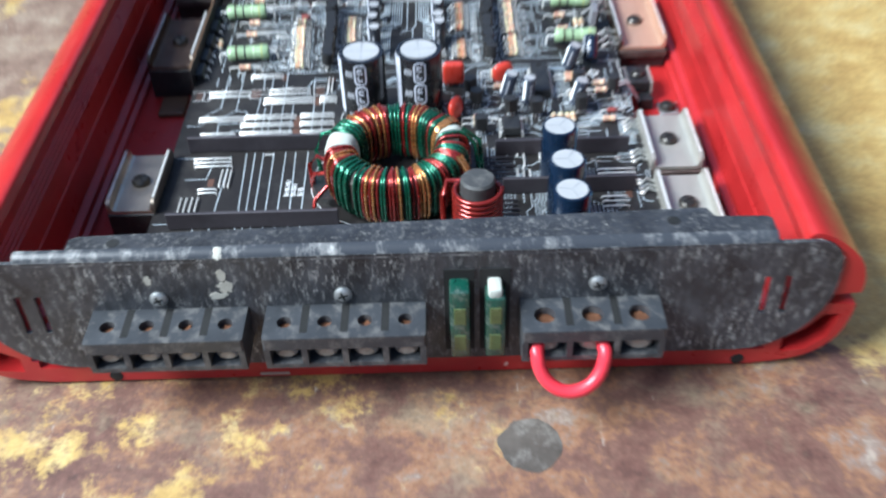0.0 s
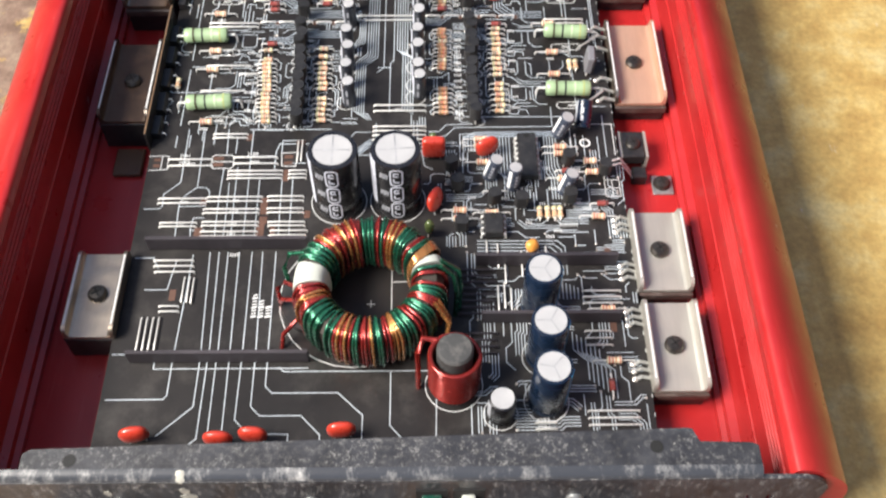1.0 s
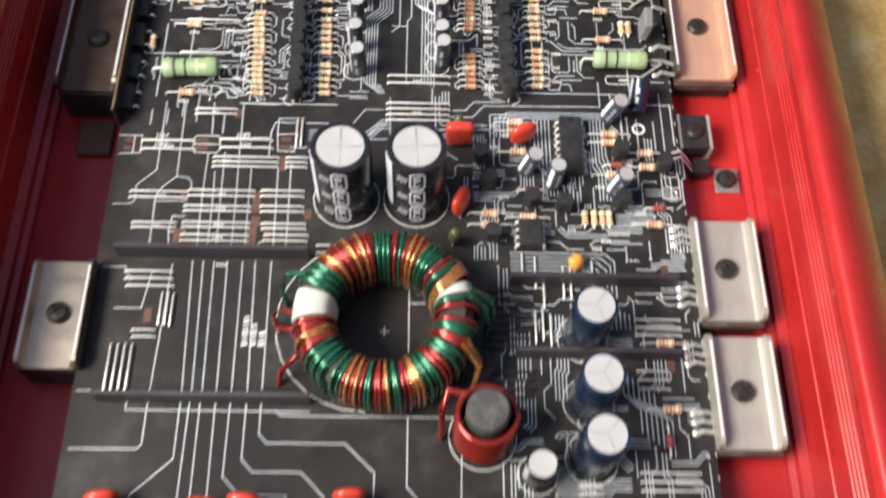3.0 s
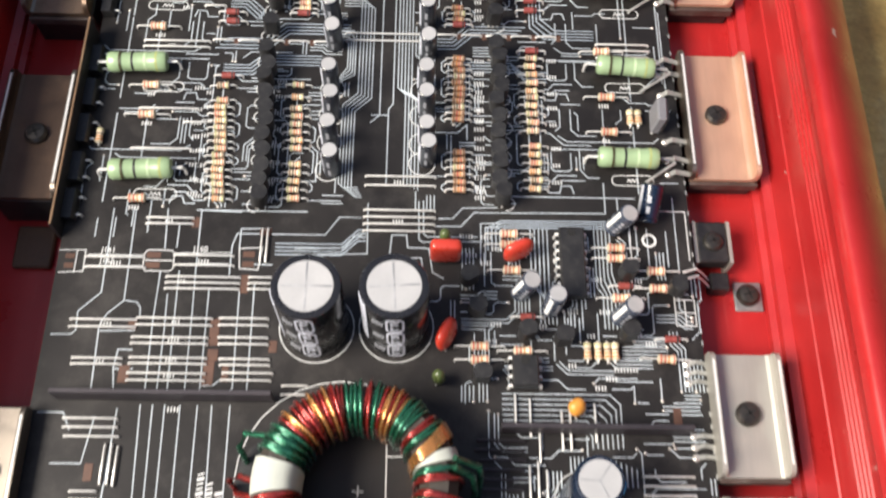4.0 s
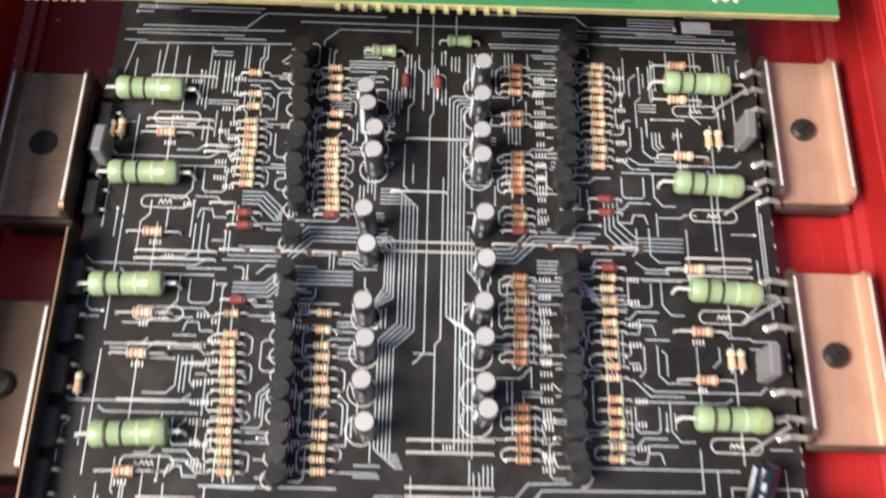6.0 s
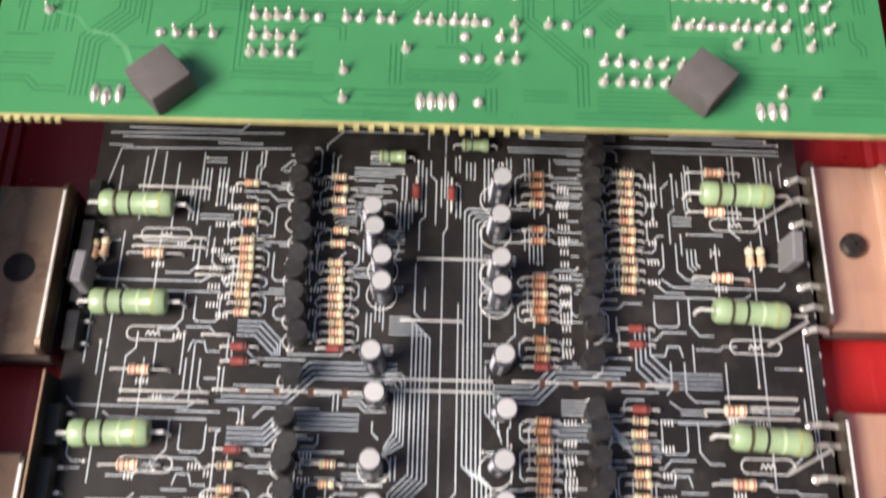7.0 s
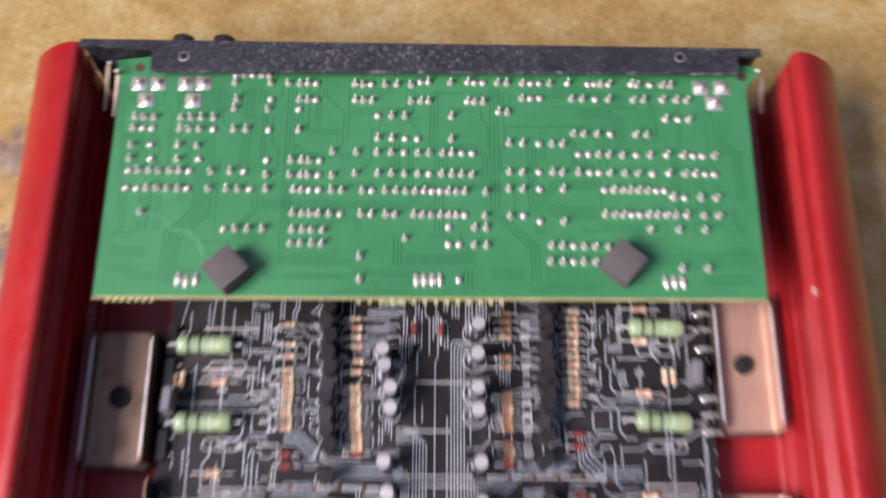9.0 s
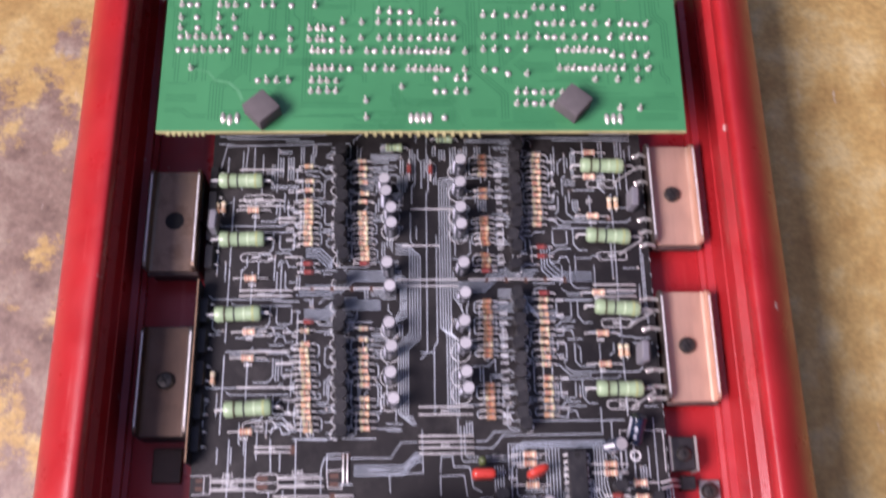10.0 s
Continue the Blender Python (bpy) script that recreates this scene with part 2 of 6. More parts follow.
M = {
    "bench": bench_material(), "panel": panel_material(), "panel_dark": panel_material("black_paint_with_flecks", 0.4), "rubbed": rubbed_material(), "red": red_material(),
    "board": surface("black_solder_mask", (0.0195, 0.0175, 0.017), 0.42, 0, 0.35, 60, 0.00006, dust=0.08),
    "board_edge": surface("board_edge", (0.16, 0.13, 0.09), 0.7),
    "silk": surface("white_board_print", (0.72, 0.73, 0.72), 0.55, 0, 0.2, 300),
    "trace": surface("tinned_trace", (0.55, 0.61, 0.65), 0.42, 0.1, 0.3, 120),
    "blue_trace": surface("broad_copper_under_mask", (0.48, 0.55, 0.61), 0.36, 0.2, 0.25, 120),
    "tan": surface("tan_enamel", (0.54, 0.36, 0.23), 0.4, 0, 0.2, 700, per_object=0.35),
    "grey_case": surface("grey_moulded_case", (0.20, 0.20, 0.215), 0.38, 0, 0.15, 400),
    "old_paint": surface("dried_cream_paint", (0.40, 0.39, 0.34), 0.6, 0, 0.25, 500, 0.0002),
    "device_brown": surface("dark_brown_moulding", (0.060, 0.040, 0.034), 0.45, 0, 0.3, 400, dust=0.2),
    "dull_lead": surface("dull_tinned_strip", (0.42, 0.42, 0.40), 0.38, 0.45, 0.25, 700),
    "raw_edge": surface("raw_glass_fibre_edge", (0.42, 0.38, 0.17), 0.7, 0, 0.3, 400),
    "residue": surface("dried_pale_residue", (0.070, 0.265, 0.115), 0.5, 0, 0.35, 300),
    "green_board": surface("green_solder_mask", (0.044, 0.225, 0.084), 0.34, 0, 0.12, 40, coat=0.3),
    "green_line": surface("green_solder_mask_over_trace", (0.021, 0.150, 0.055), 0.4, 0, 0.1, 40),
    "solder": surface("solder", (0.76, 0.71, 0.65), 0.22, 0.6, 0.2, 900),
    "lead": surface("tinned_wire", (0.74, 0.73, 0.70), 0.36, 0.25, 0.15, 900),
    "brown": surface("brown_flux", (0.10, 0.048, 0.032), 0.6, 0, 0.3, 700),
    "plastic": surface("black_plastic", (0.016, 0.0155, 0.016), 0.42, 0, 0.3, 500, dust=0.06),
    "terminal": surface("dusty_black_nylon", (0.034, 0.037, 0.043), 0.45, 0, 0.3, 220, 0.0001, dust=0.35),
    "copper_rust": surface("rusty_screw_head", (0.30, 0.14, 0.075), 0.5, 0.6, 0.4, 600, per_object=0.5),
    # near-black colour that paints the shade inside holes, slots and sockets
    "hole_shade": surface("painted_recess_shade", (0.008, 0.008, 0.008), 0.8),
    "sleeve": surface("black_shrink_sleeve", (0.012, 0.012, 0.014), 0.25, 0, 0.25, 300, coat=0.2),
    "sleeve_blue": surface("dark_blue_shrink_sleeve", (0.006, 0.014, 0.032), 0.25, 0, 0.25, 300, coat=0.2),
    "sleeve_light_blue": surface("light_blue_print", (0.05, 0.33, 0.62), 0.4, 0, 0.1, 300),
    "alu": surface("bare_aluminium_top", (0.47, 0.465, 0.465), 0.45, 0.3, 0.08, 400),
    "groove": surface("scored_aluminium", (0.42, 0.42, 0.43), 0.5, 0.5),
    "print": surface("grey_print", (0.36, 0.37, 0.40), 0.5),
    "pale_print": surface("pale_lilac_print", (0.62, 0.64, 0.72), 0.5),
    "green_ceramic": surface("pale_green_enamel", (0.33, 0.46, 0.26), 0.34, 0, 0.12, 250, coat=0.3, per_object=0.15),
    "green_glass": surface("dark_green_glass", (0.075, 0.10, 0.035), 0.2, 0, 0.3, 500, coat=0.4),
    "band_black": surface("black_band", (0.02, 0.02, 0.018), 0.4), "band_gold": surface("gold_band", (0.40, 0.44, 0.17), 0.35, 0.2),
    "band_brown": surface("brown_band", (0.14, 0.05, 0.02), 0.4), "band_olive": surface("dark_olive_band", (0.055, 0.05, 0.022), 0.4), "band_glint": surface("painted_glint_band", (0.42, 0.54, 0.33), 0.3),
    "beige": surface("beige_enamel", (0.76, 0.64, 0.46), 0.4, 0, 0.15, 700, per_object=0.35),
    "band_red": surface("red_band", (0.48, 0.05, 0.03), 0.4), "band_orange": surface("orange_band", (0.62, 0.20, 0.03), 0.4),
    "red_glass": surface("red_glass_body", (0.24, 0.055, 0.045), 0.2, 0, 0.15, 700, coat=0.4),
    "red_dip": surface("red_dipped_coating", (0.52, 0.045, 0.026), 0.25, 0, 0.15, 500, coat=0.4),
    "tantalum": surface("orange_dipped_coating", (0.62, 0.27, 0.05), 0.3, 0, 0.15, 500, coat=0.3),
    "wire_red": surface("red_enamelled_wire", (0.34, 0.035, 0.03), 0.24, 0.7, 0.3, 900, coat=0.8),
    "wire_green": surface("green_enamelled_wire", (0.025, 0.15, 0.085), 0.24, 0.7, 0.3, 900, coat=0.8),
    "wire_copper": surface("copper_enamelled_wire", (0.62, 0.29, 0.10), 0.24, 0.8, 0.3, 900, coat=0.8),
    "wire_choke": surface("dark_red_enamelled_wire", (0.25, 0.022, 0.017), 0.16, 0.55, 0.2, 900, coat=0.5),
    "clamp_metal": surface("corroded_clamp", (0.34, 0.31, 0.27), 0.5, 0.35, 0.5, 500, dust=0.5, dust_col=(0.22, 0.12, 0.07)),
    "sleeve_grey": surface("dark_grey_sleeve", (0.030, 0.034, 0.045), 0.3, 0, 0.3, 300, coat=0.2),
    "core_coat": surface("grey_core_coating", (0.05, 0.042, 0.035), 0.5, 0, 0.2, 300),
    "sleeve_silver": surface("blue_grey_sleeve", (0.055, 0.066, 0.095), 0.25, 0.1, 0.3, 300, coat=0.3),
    "tape": surface("white_glass_tape", (0.46, 0.48, 0.43), 0.6, 0, 0.1, 300),
    "core": surface("dark_ferrite", (0.045, 0.045, 0.045), 0.6, 0, 0.25, 300, dust=0.2),
    "bus": surface("tarnished_bus_bar", (0.055, 0.048, 0.055), 0.5, 0.4, 0.3, 120),
    "fuse": surface("green_fuse_plastic", (0.008, 0.050, 0.034), 0.2, 0, 0.5, 300, coat=0.5, dust=0.35),
    "wire_sleeve": surface("red_wire_sleeve", (0.66, 0.035, 0.055), 0.35, 0, 0.1, 300, coat=0.2),
    "foam": surface("grey_foam_pad", (0.105, 0.094, 0.092), 0.9, 0, 0.2, 700, 0.0003),
    "steel": steel_material("plated_steel", (0.45, 0.43, 0.385), 0.0, 0.42, 0.5),
    "steel_pink": steel_material("copper_tinted_steel", (0.64, 0.41, 0.29), 0.0, 0.38, 0.5),
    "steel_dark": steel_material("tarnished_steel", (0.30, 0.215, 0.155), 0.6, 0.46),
    # tarnished steel darkened in colour to hold the case wall's shade
    "steel_in_shade": steel_material("tarnished_steel_shade_painted", (0.14, 0.095, 0.072), 0.5, 0.5, 0.5),
    "steel_worn": steel_material("worn_brown_steel", (0.62, 0.53, 0.43), 0.15, 0.36),
    # worn steel with dark reflections put into its colour, for one flange
    "steel_flange_shaded": steel_material("worn_steel_shaded_side", (0.30, 0.255, 0.21), 0.25, 0.36),
    "screw": surface("black_oxide_screw", (0.06, 0.055, 0.05), 0.38, 0.7, 0.3, 800),
    "zinc": surface("zinc_screw", (0.34, 0.35, 0.35), 0.45, 0.7, 0.3, 800),
    "mica": surface("brown_strip", (0.10, 0.055, 0.03), 0.5, 0, 0.3, 200), "bright_edge": surface("bare_copper_edge", (0.24, 0.15, 0.09), 0.4, 0.4),
    "concrete": surface("plain_concrete", (0.30, 0.28, 0.26), 0.8, 0, 0.25, 3),
    "dark_wall": surface("dark_plain_wall", (0.085, 0.078, 0.070), 0.85, 0, 0.25, 4),
    "stain": surface("dark_oil_stain", (0.088, 0.074, 0.062), 0.55, 0, 0.45, 140, dust=0.45),
}
M["board"].node_tree.nodes["Principled BSDF"].inputs["Specular IOR Level"].default_value = 0.28


# ---- mesh tools, in millimetres ----
def finish(bm, name, mat, smooth=35):
    bmesh.ops.recalc_face_normals(bm, faces=bm.faces)
    bmesh.ops.scale(bm, vec=(MM, MM, MM), verts=bm.verts)
    me = bpy.data.meshes.new(name)
    bm.to_mesh(me)
    bm.free()
    me.materials.append(M[mat])
    if smooth:
        me.shade_smooth()
        me.set_sharp_from_angle(angle=radians(smooth))
    return me


def at(x, y, z, rx=0, ry=0, rz=0):
    return pose(x * MM, y * MM, z * MM, rx, ry, rz)


def part(name, bm, mat, parent=None, label="", m=None, smooth=35):
    me = bm if isinstance(bm, bpy.types.Mesh) else finish(bm, name, mat, smooth)
    ob = new(name, me)
    ob.parent = parent
    if m is not None:
        ob.matrix_basis = m
    if label:
        tagged(ob, label)
    return ob


def thing(name, label, category, group="", kind="", m=None):
    ob = new(name)
    ob.empty_display_size = 0.005
    if m is not None:
        ob.matrix_basis = m
    return tagged(ob, label, category, group, kind)


def put_all(build, poses):
    """Builds a thing at the first pose and copies it, with its parts, to the others."""
    first = build()
    first.matrix_basis = poses[0]
    return [first] + [copy_thing(first, m) for m in poses[1:]]


def box(bm, x0, x1, y0, y1, z0, z1, bevel=0.0, seg=1):
    g = bmesh.ops.create_cube(bm, size=1, matrix=Matrix.LocRotScale(((x0 + x1) / 2, (y0 + y1) / 2, (z0 + z1) / 2), None, (x1 - x0, y1 - y0, z1 - z0)))
    if bevel:
        es = list({e for v in g["verts"] for e in v.link_edges})
        bmesh.ops.bevel(bm, geom=es, offset=bevel, segments=seg, affect="EDGES", profile=0.5)
    return bm


def lathe(bm, prof, seg=20, m=None):
    """Turns (radius, height) pairs about z; closes the ends."""
    m = m or Matrix()
    rings = []
    for r, z in prof:
        rings.append([bm.verts.new(m @ Vector((r * math.cos(a), r * math.sin(a), z))) for a in (2 * math.pi * k / seg for k in range(seg))])
    for a, b in zip(rings, rings[1:]):
        for k in range(seg):
            bm.faces.new((a[k], a[(k + 1) % seg], b[(k + 1) % seg], b[k]))
    bm.faces.new(rings[0][::-1])
    bm.faces.new(rings[-1])
    return bm


def tube(bm, pts, r, sides=6, closed=False):
    pts = [Vector(p) for p in pts]
    rings, up = [], Vector((0.13, 0.21, 0.97)).normalized()
    n = len(pts)
    for k, p in enumerate(pts):
        a = pts[(k - 1) % n] if closed or k else p
        b = pts[(k + 1) % n] if closed or k < n - 1 else p
        d = (b - a).normalized()
        s = d.cross(up)
        if s.length < 0.15:
            s = d.cross(Vector((1, 0.3, 0)))
        s.normalize()
        t = s.cross(d)
        rings.append([bm.verts.new(p + r * (math.cos(q) * s + math.sin(q) * t)) for q in (2 * math.pi * j / sides for j in range(sides))])
    last = n if closed else n - 1
    for k in range(last):
        a, b = rings[k], rings[(k + 1) % n]
        for j in range(sides):
            bm.faces.new((a[j], a[(j + 1) % sides], b[(j + 1) % sides], b[j]))
    if not closed:
        bm.faces.new(rings[0][::-1])
        bm.faces.new(rings[-1])
    return bm


def prism(bm, outline, h0, h1, m=None, holes=()):
    """Extrudes a flat outline (u, v), with holes, from h0 to h1 along w; m turns (u, v, w) into place."""
    m = m or Matrix()
    edges = []
    for loop in (outline, *holes):
        vs = [bm.verts.new(m @ Vector((u, v, h0))) for u, v in loop]
        edges += [bm.edges.new((vs[k], vs[(k + 1) % len(vs)])) for k in range(len(vs))]
    faces = [f for f in bmesh.ops.triangle_fill(bm, use_beauty=True, edges=edges)["geom"] if isinstance(f, bmesh.types.BMFace)]
    ext = bmesh.ops.extrude_face_region(bm, geom=faces)
    off = m.to_3x3() @ Vector((0, 0, h1 - h0))
    bmesh.ops.translate(bm, vec=off, verts=[v for v in ext["geom"] if isinstance(v, bmesh.types.BMVert)])
    return bm


def round_outline(x0, x1, y0, y1, radii, seg=5):
    """A rectangle with corner radii (lower left, lower right, upper right, upper left)."""
    out = []
    for (cx, cy, sx, sy, a0), r in zip(((x0, y0, 1, 1, 180), (x1, y0, -1, 1, 270), (x1, y1, -1, -1, 0), (x0, y1, 1, -1, 90)), radii):
        if r <= 0:
            out.append((cx, cy))
            continue
        for k in range(seg + 1):
            a = radians(a0 + 90 * k / seg)
            out.append((cx + sx * r + r * math.cos(a), cy + sy * r + r * math.sin(a)))
    return out


UPRIGHT = Matrix(((1, 0, 0, 0), (0, 0, 1, 0), (0, 1, 0, 0), (0, 0, 0, 1)))  # (u, v, w) -> x = u, z = v, y = w
ZB = 22.0       # top of the main board
ZF = 12.0       # top of the chassis floor
TABLE = 5.0     # top of the bench


# ---- bench ----
bm = bmesh.new()
bmesh.ops.create_grid(bm, x_segments=60, y_segments=60, size=900)
bmesh.ops.scale(bm, vec=(0.75, 1, 1), verts=bm.verts)
bmesh.ops.translate(bm, vec=(100, 280, TABLE), verts=bm.verts)
for v in bm.verts:
    v.co.z += 0.35 * noise.noise((v.co.x * 0.013, v.co.y * 0.013, 0)) - 0.2
ext = bmesh.ops.extrude_face_region(bm, geom=bm.faces[:])
bmesh.ops.translate(bm, vec=(0, 0, -40), verts=[v for v in ext["geom"] if isinstance(v, bmesh.types.BMVert)])
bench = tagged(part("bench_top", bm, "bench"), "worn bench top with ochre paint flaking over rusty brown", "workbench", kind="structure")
for x in (-520, 720):
    for y in (-540, 1100):
        part("leg", box(bmesh.new(), x - 40, x + 40, y - 40, y + 40, -850, TABLE - 39, 3), "bus", bench)
tagged(part("ground", box(bmesh.new(), -40000, 40000, -40000, 40000, -900, -850), "concrete"), "plain grey concrete ground under the bench", "ground", kind="structure")
# unseen wall added to hold off sky light and darken the right side
tagged(part("wall_right", box(bmesh.new(), 1150, 1300, -2500, 3500, -850, 1700), "dark_wall"), "unseen plain dark wall, added to block sky light from the right", "wall", kind="structure")
bm = bmesh.new()
wy, wz = WINDOW[1] / MM, WINDOW[2] / MM
hole = [(wy - WIN_Y / MM / 2, wz - WIN_Z / MM / 2), (wy + WIN_Y / MM / 2, wz - WIN_Z / MM / 2), (wy + WIN_Y / MM / 2, wz + WIN_Z / MM / 2), (wy - WIN_Y / MM / 2, wz + WIN_Z / MM / 2)]
prism(bm, [(-2500, -850), (3500, -850), (3500, 1700), (-2500, 1700)], -940, -810, Matrix(((0, 0, 1, 0), (1, 0, 0, 0), (0, 1, 0, 0), (0, 0, 0, 1))), [hole])
tagged(part("wall_left", bm, "dark_wall", smooth=0), "plain workshop wall with an open window beside the bench", "wall", kind="structure")
bm = bmesh.new()
prism(bm, [((8.6 + 0.9 * noise.noise((3 * math.cos(a), 3 * math.sin(a), 0.5))) * math.cos(a), (8.6 + 0.9 * noise.noise((3 * math.cos(a), 3 * math.sin(a), 0.5))) * math.sin(a)) for a in (2 * math.pi * k / 40 for k in range(40))], TABLE - 0.1, TABLE + 0.1)
stain = tagged(part("oil_stain", bm, "stain", m=at(33, 101, 0)), "dark grey round stain on the bench top", "stain")

# ---- amplifier case: one extrusion, U-shaped ----
HALF = [(100, 6), (112, 7.6), (119, 11.5), (123, 17.5), (124.6, 25), (124.6, 28.8), (117.0, 29.4), (117.0, 32.6), (125, 33.4), (125, 38),
        (123, 44.5), (118, 50), (112.5, 53.8), (109, 55), (106.8, 54.4), (106.2, 51.5), (106.8, 50.6)] + [(107.0 - 0.45 * d, z + o) for z in (46.5, 44.4, 42.3, 40.2) for d, o in ((0, 0), (1, -0.3), (1, -0.8), (0, -1.1))] + [(107.0, 30.2),
        (106.6, 29.9), (106.6, 29.1), (107.0, 28.8), (106.6, 18.5), (104.2, 17.8), (104.2, 15), (102.6, 14.4), (102.6, ZF)]


def soften(pts, rounds=2):
    """Cuts the corners of an open line of points, keeping its ends."""
    for k in range(rounds):
        out = [pts[0]]
        for (ax, ay), (bx, by) in zip(pts, pts[1:]):
            out += [(0.75 * ax + 0.25 * bx, 0.75 * ay + 0.25 * by), (0.25 * ax + 0.75 * bx, 0.25 * ay + 0.75 * by)]
        pts = out + [pts[-1]]
    return pts


HALF = soften(HALF[:6]) + HALF[6:8] + soften(HALF[8:16]) + HALF[16:]
SLOT = [(107.4, 10.6), (114.6, 11.4), (119.6, 16.4), (121.4, 25.2), (116.8, 25.2), (112.6, 19.6), (107.4, 16.2)]
outline = HALF + [(-x, z) for x, z in reversed(HALF)]
chassis = thing("amplifier_case", "open red painted aluminium amplifier case lying on the bench", "amplifier", m=at(-2, 0, 0))
bm = bmesh.new()
prism(bm, outline, 126.9, 445, UPRIGHT, [SLOT, [(-x, z) for x, z in reversed(SLOT)]])
part("body", bm, "red", chassis, smooth=40)
part("scrape", box(bmesh.new(), -40.6, -32.2, 126.78, 127.0, 6.7, 7.7), "steel", chassis, "pale scrape through the paint")
# screw holes: near-black discs paint the shade inside
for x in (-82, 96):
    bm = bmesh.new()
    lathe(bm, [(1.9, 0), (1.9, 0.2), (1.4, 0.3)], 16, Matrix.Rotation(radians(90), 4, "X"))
    part("hole_plug", bm, "hole_shade", chassis, "screw hole, its shade painted as a near-black disc", at(x, 126.9, 8.0))


# ---- screws ----
def screw(name, label, mat, r=3.1, h=1.6, group=""):
    t = thing(name, label, "screw", group)
    bm = bmesh.new()
    lathe(bm, [(r, 0), (r, h * 0.45), (r * 0.8, h * 0.85), (r * 0.45, h)], 20)
    head = part("head", bm, mat, t)
    for a in (0, 90):
        bm = bmesh.new()
        box(bm, -r * 0.55, r * 0.55, -0.3, 0.3, h - 0.25, h + 0.04)
        part("drive_slot", bm, "hole_shade", head, m=at(0, 0, 0, 0, 0, a + 20))
    return t


# ---- front panel: folded black sheet with connectors ----
front = thing("front_panel", "dusty black folded steel connector panel, scuffed grey", "panel")
bm = bmesh.new()
slots = [[(s * 95.5, 41.5), (s * 97.2, 41.5), (s * 97.6, 28), (s * 95.9, 28)] for s in (1, -1)] + [[(s * 101, 41.5), (s * 102.7, 41.5), (s * 103.1, 28), (s * 101.4, 28)] for s in (1, -1)]
prism(bm, round_outline(-115, 115, 13.6, 53.4, (24, 24, 9, 9), 8), 125.4, 126.6, UPRIGHT, slots)
part("face", bm, "panel", front)
bm = bmesh.new()
prism(bm, [(-86, 128.4), (96.5, 128.4), (96.5, 133.4), (95, 134.2), (82, 134.6), (80.5, 138.0), (79, 138.2), (-84, 133.6), (-86, 132.4)], 54.0, 55.15)
part("top_flange", bm, "panel_dark", front)
bm = bmesh.new()
arc = [radians(180 - 90 * k / 8) for k in range(9)]
prism(bm, [(128.4 + 3.04 * math.cos(a), 52.2 + 3.04 * math.sin(a)) for a in arc] + [(128.4, 54.0), (126.7, 53.4), (126.66, 52.2)], -99.2, 96.6, Matrix(((0, 0, 1, 0), (1, 0, 0, 0), (0, 1, 0, 0), (0, 0, 0, 1))))
part("fold", bm, "rubbed", front, "rounded fold rubbed to bare grey", smooth=40)
bm = bmesh.new()
prism(bm, [(-58, 134.2), (79, 137.4), (79, 138.1), (-58, 134.9)], 44, 54.0)
part("inner_lip", bm, "panel_dark", front)
for x, y in ((-74, 130.6), (71, 133.2)):
    part("flange_hole", lathe(bmesh.new(), [(1.7, 0), (1.7, 0.06)], 16), "hole_shade", front, "small hole, its shade painted as a near-black disc", at(x, y, 55.15))
# old drips of pale paint
for x, z, w, h, seed in ((-46, 43.4, 2.6, 2.6, 1), (-48.4, 40.4, 3.0, 1.5, 2), (-46.6, 47.6, 1.5, 2.6, 3), (-66, 46.5, 1.3, 2.0, 4)):
    bm = bmesh.new()
    ring = [(x + w * (0.75 + 0.6 * noise.noise((2 * math.cos(a), 2 * math.sin(a), seed))) * math.cos(a), z + h * (0.75 + 0.6 * noise.noise((2 * math.cos(a), 2 * math.sin(a), seed + 9))) * math.sin(a)) for a in (2 * math.pi * k / 22 for k in range(22))]
    prism(bm, ring, 125.25, 125.45, UPRIGHT)
    part("paint_drip", bm, "old_paint", front, "dried drip of pale paint")
bm = bmesh.new()
for k in range(3):
    lathe(bm, [(1.8 - 0.4 * k, 0), (1.3 - 0.3 * k, 0.3), (0.4, 0.4)], 12, Matrix.Translation((-46.5 + 2.1 * k, 126.6 + 0.5 * k, 54.2)) @ Matrix.Rotation(radians(42), 4, "X"))
part("paint_drip", bm, "old_paint", front, "dried drip of pale paint on the fold")
for x, z in ((-64.3, 40), (-15.6, 39.8), (51.5, 41.2)):
    s = screw("panel_screw", "grey dusty cross-head screw in the black panel", "zinc", 2.4, 1.3, "front panel screws")
    s.matrix_basis = at(x, 125.4, z, 90, 0, 0)


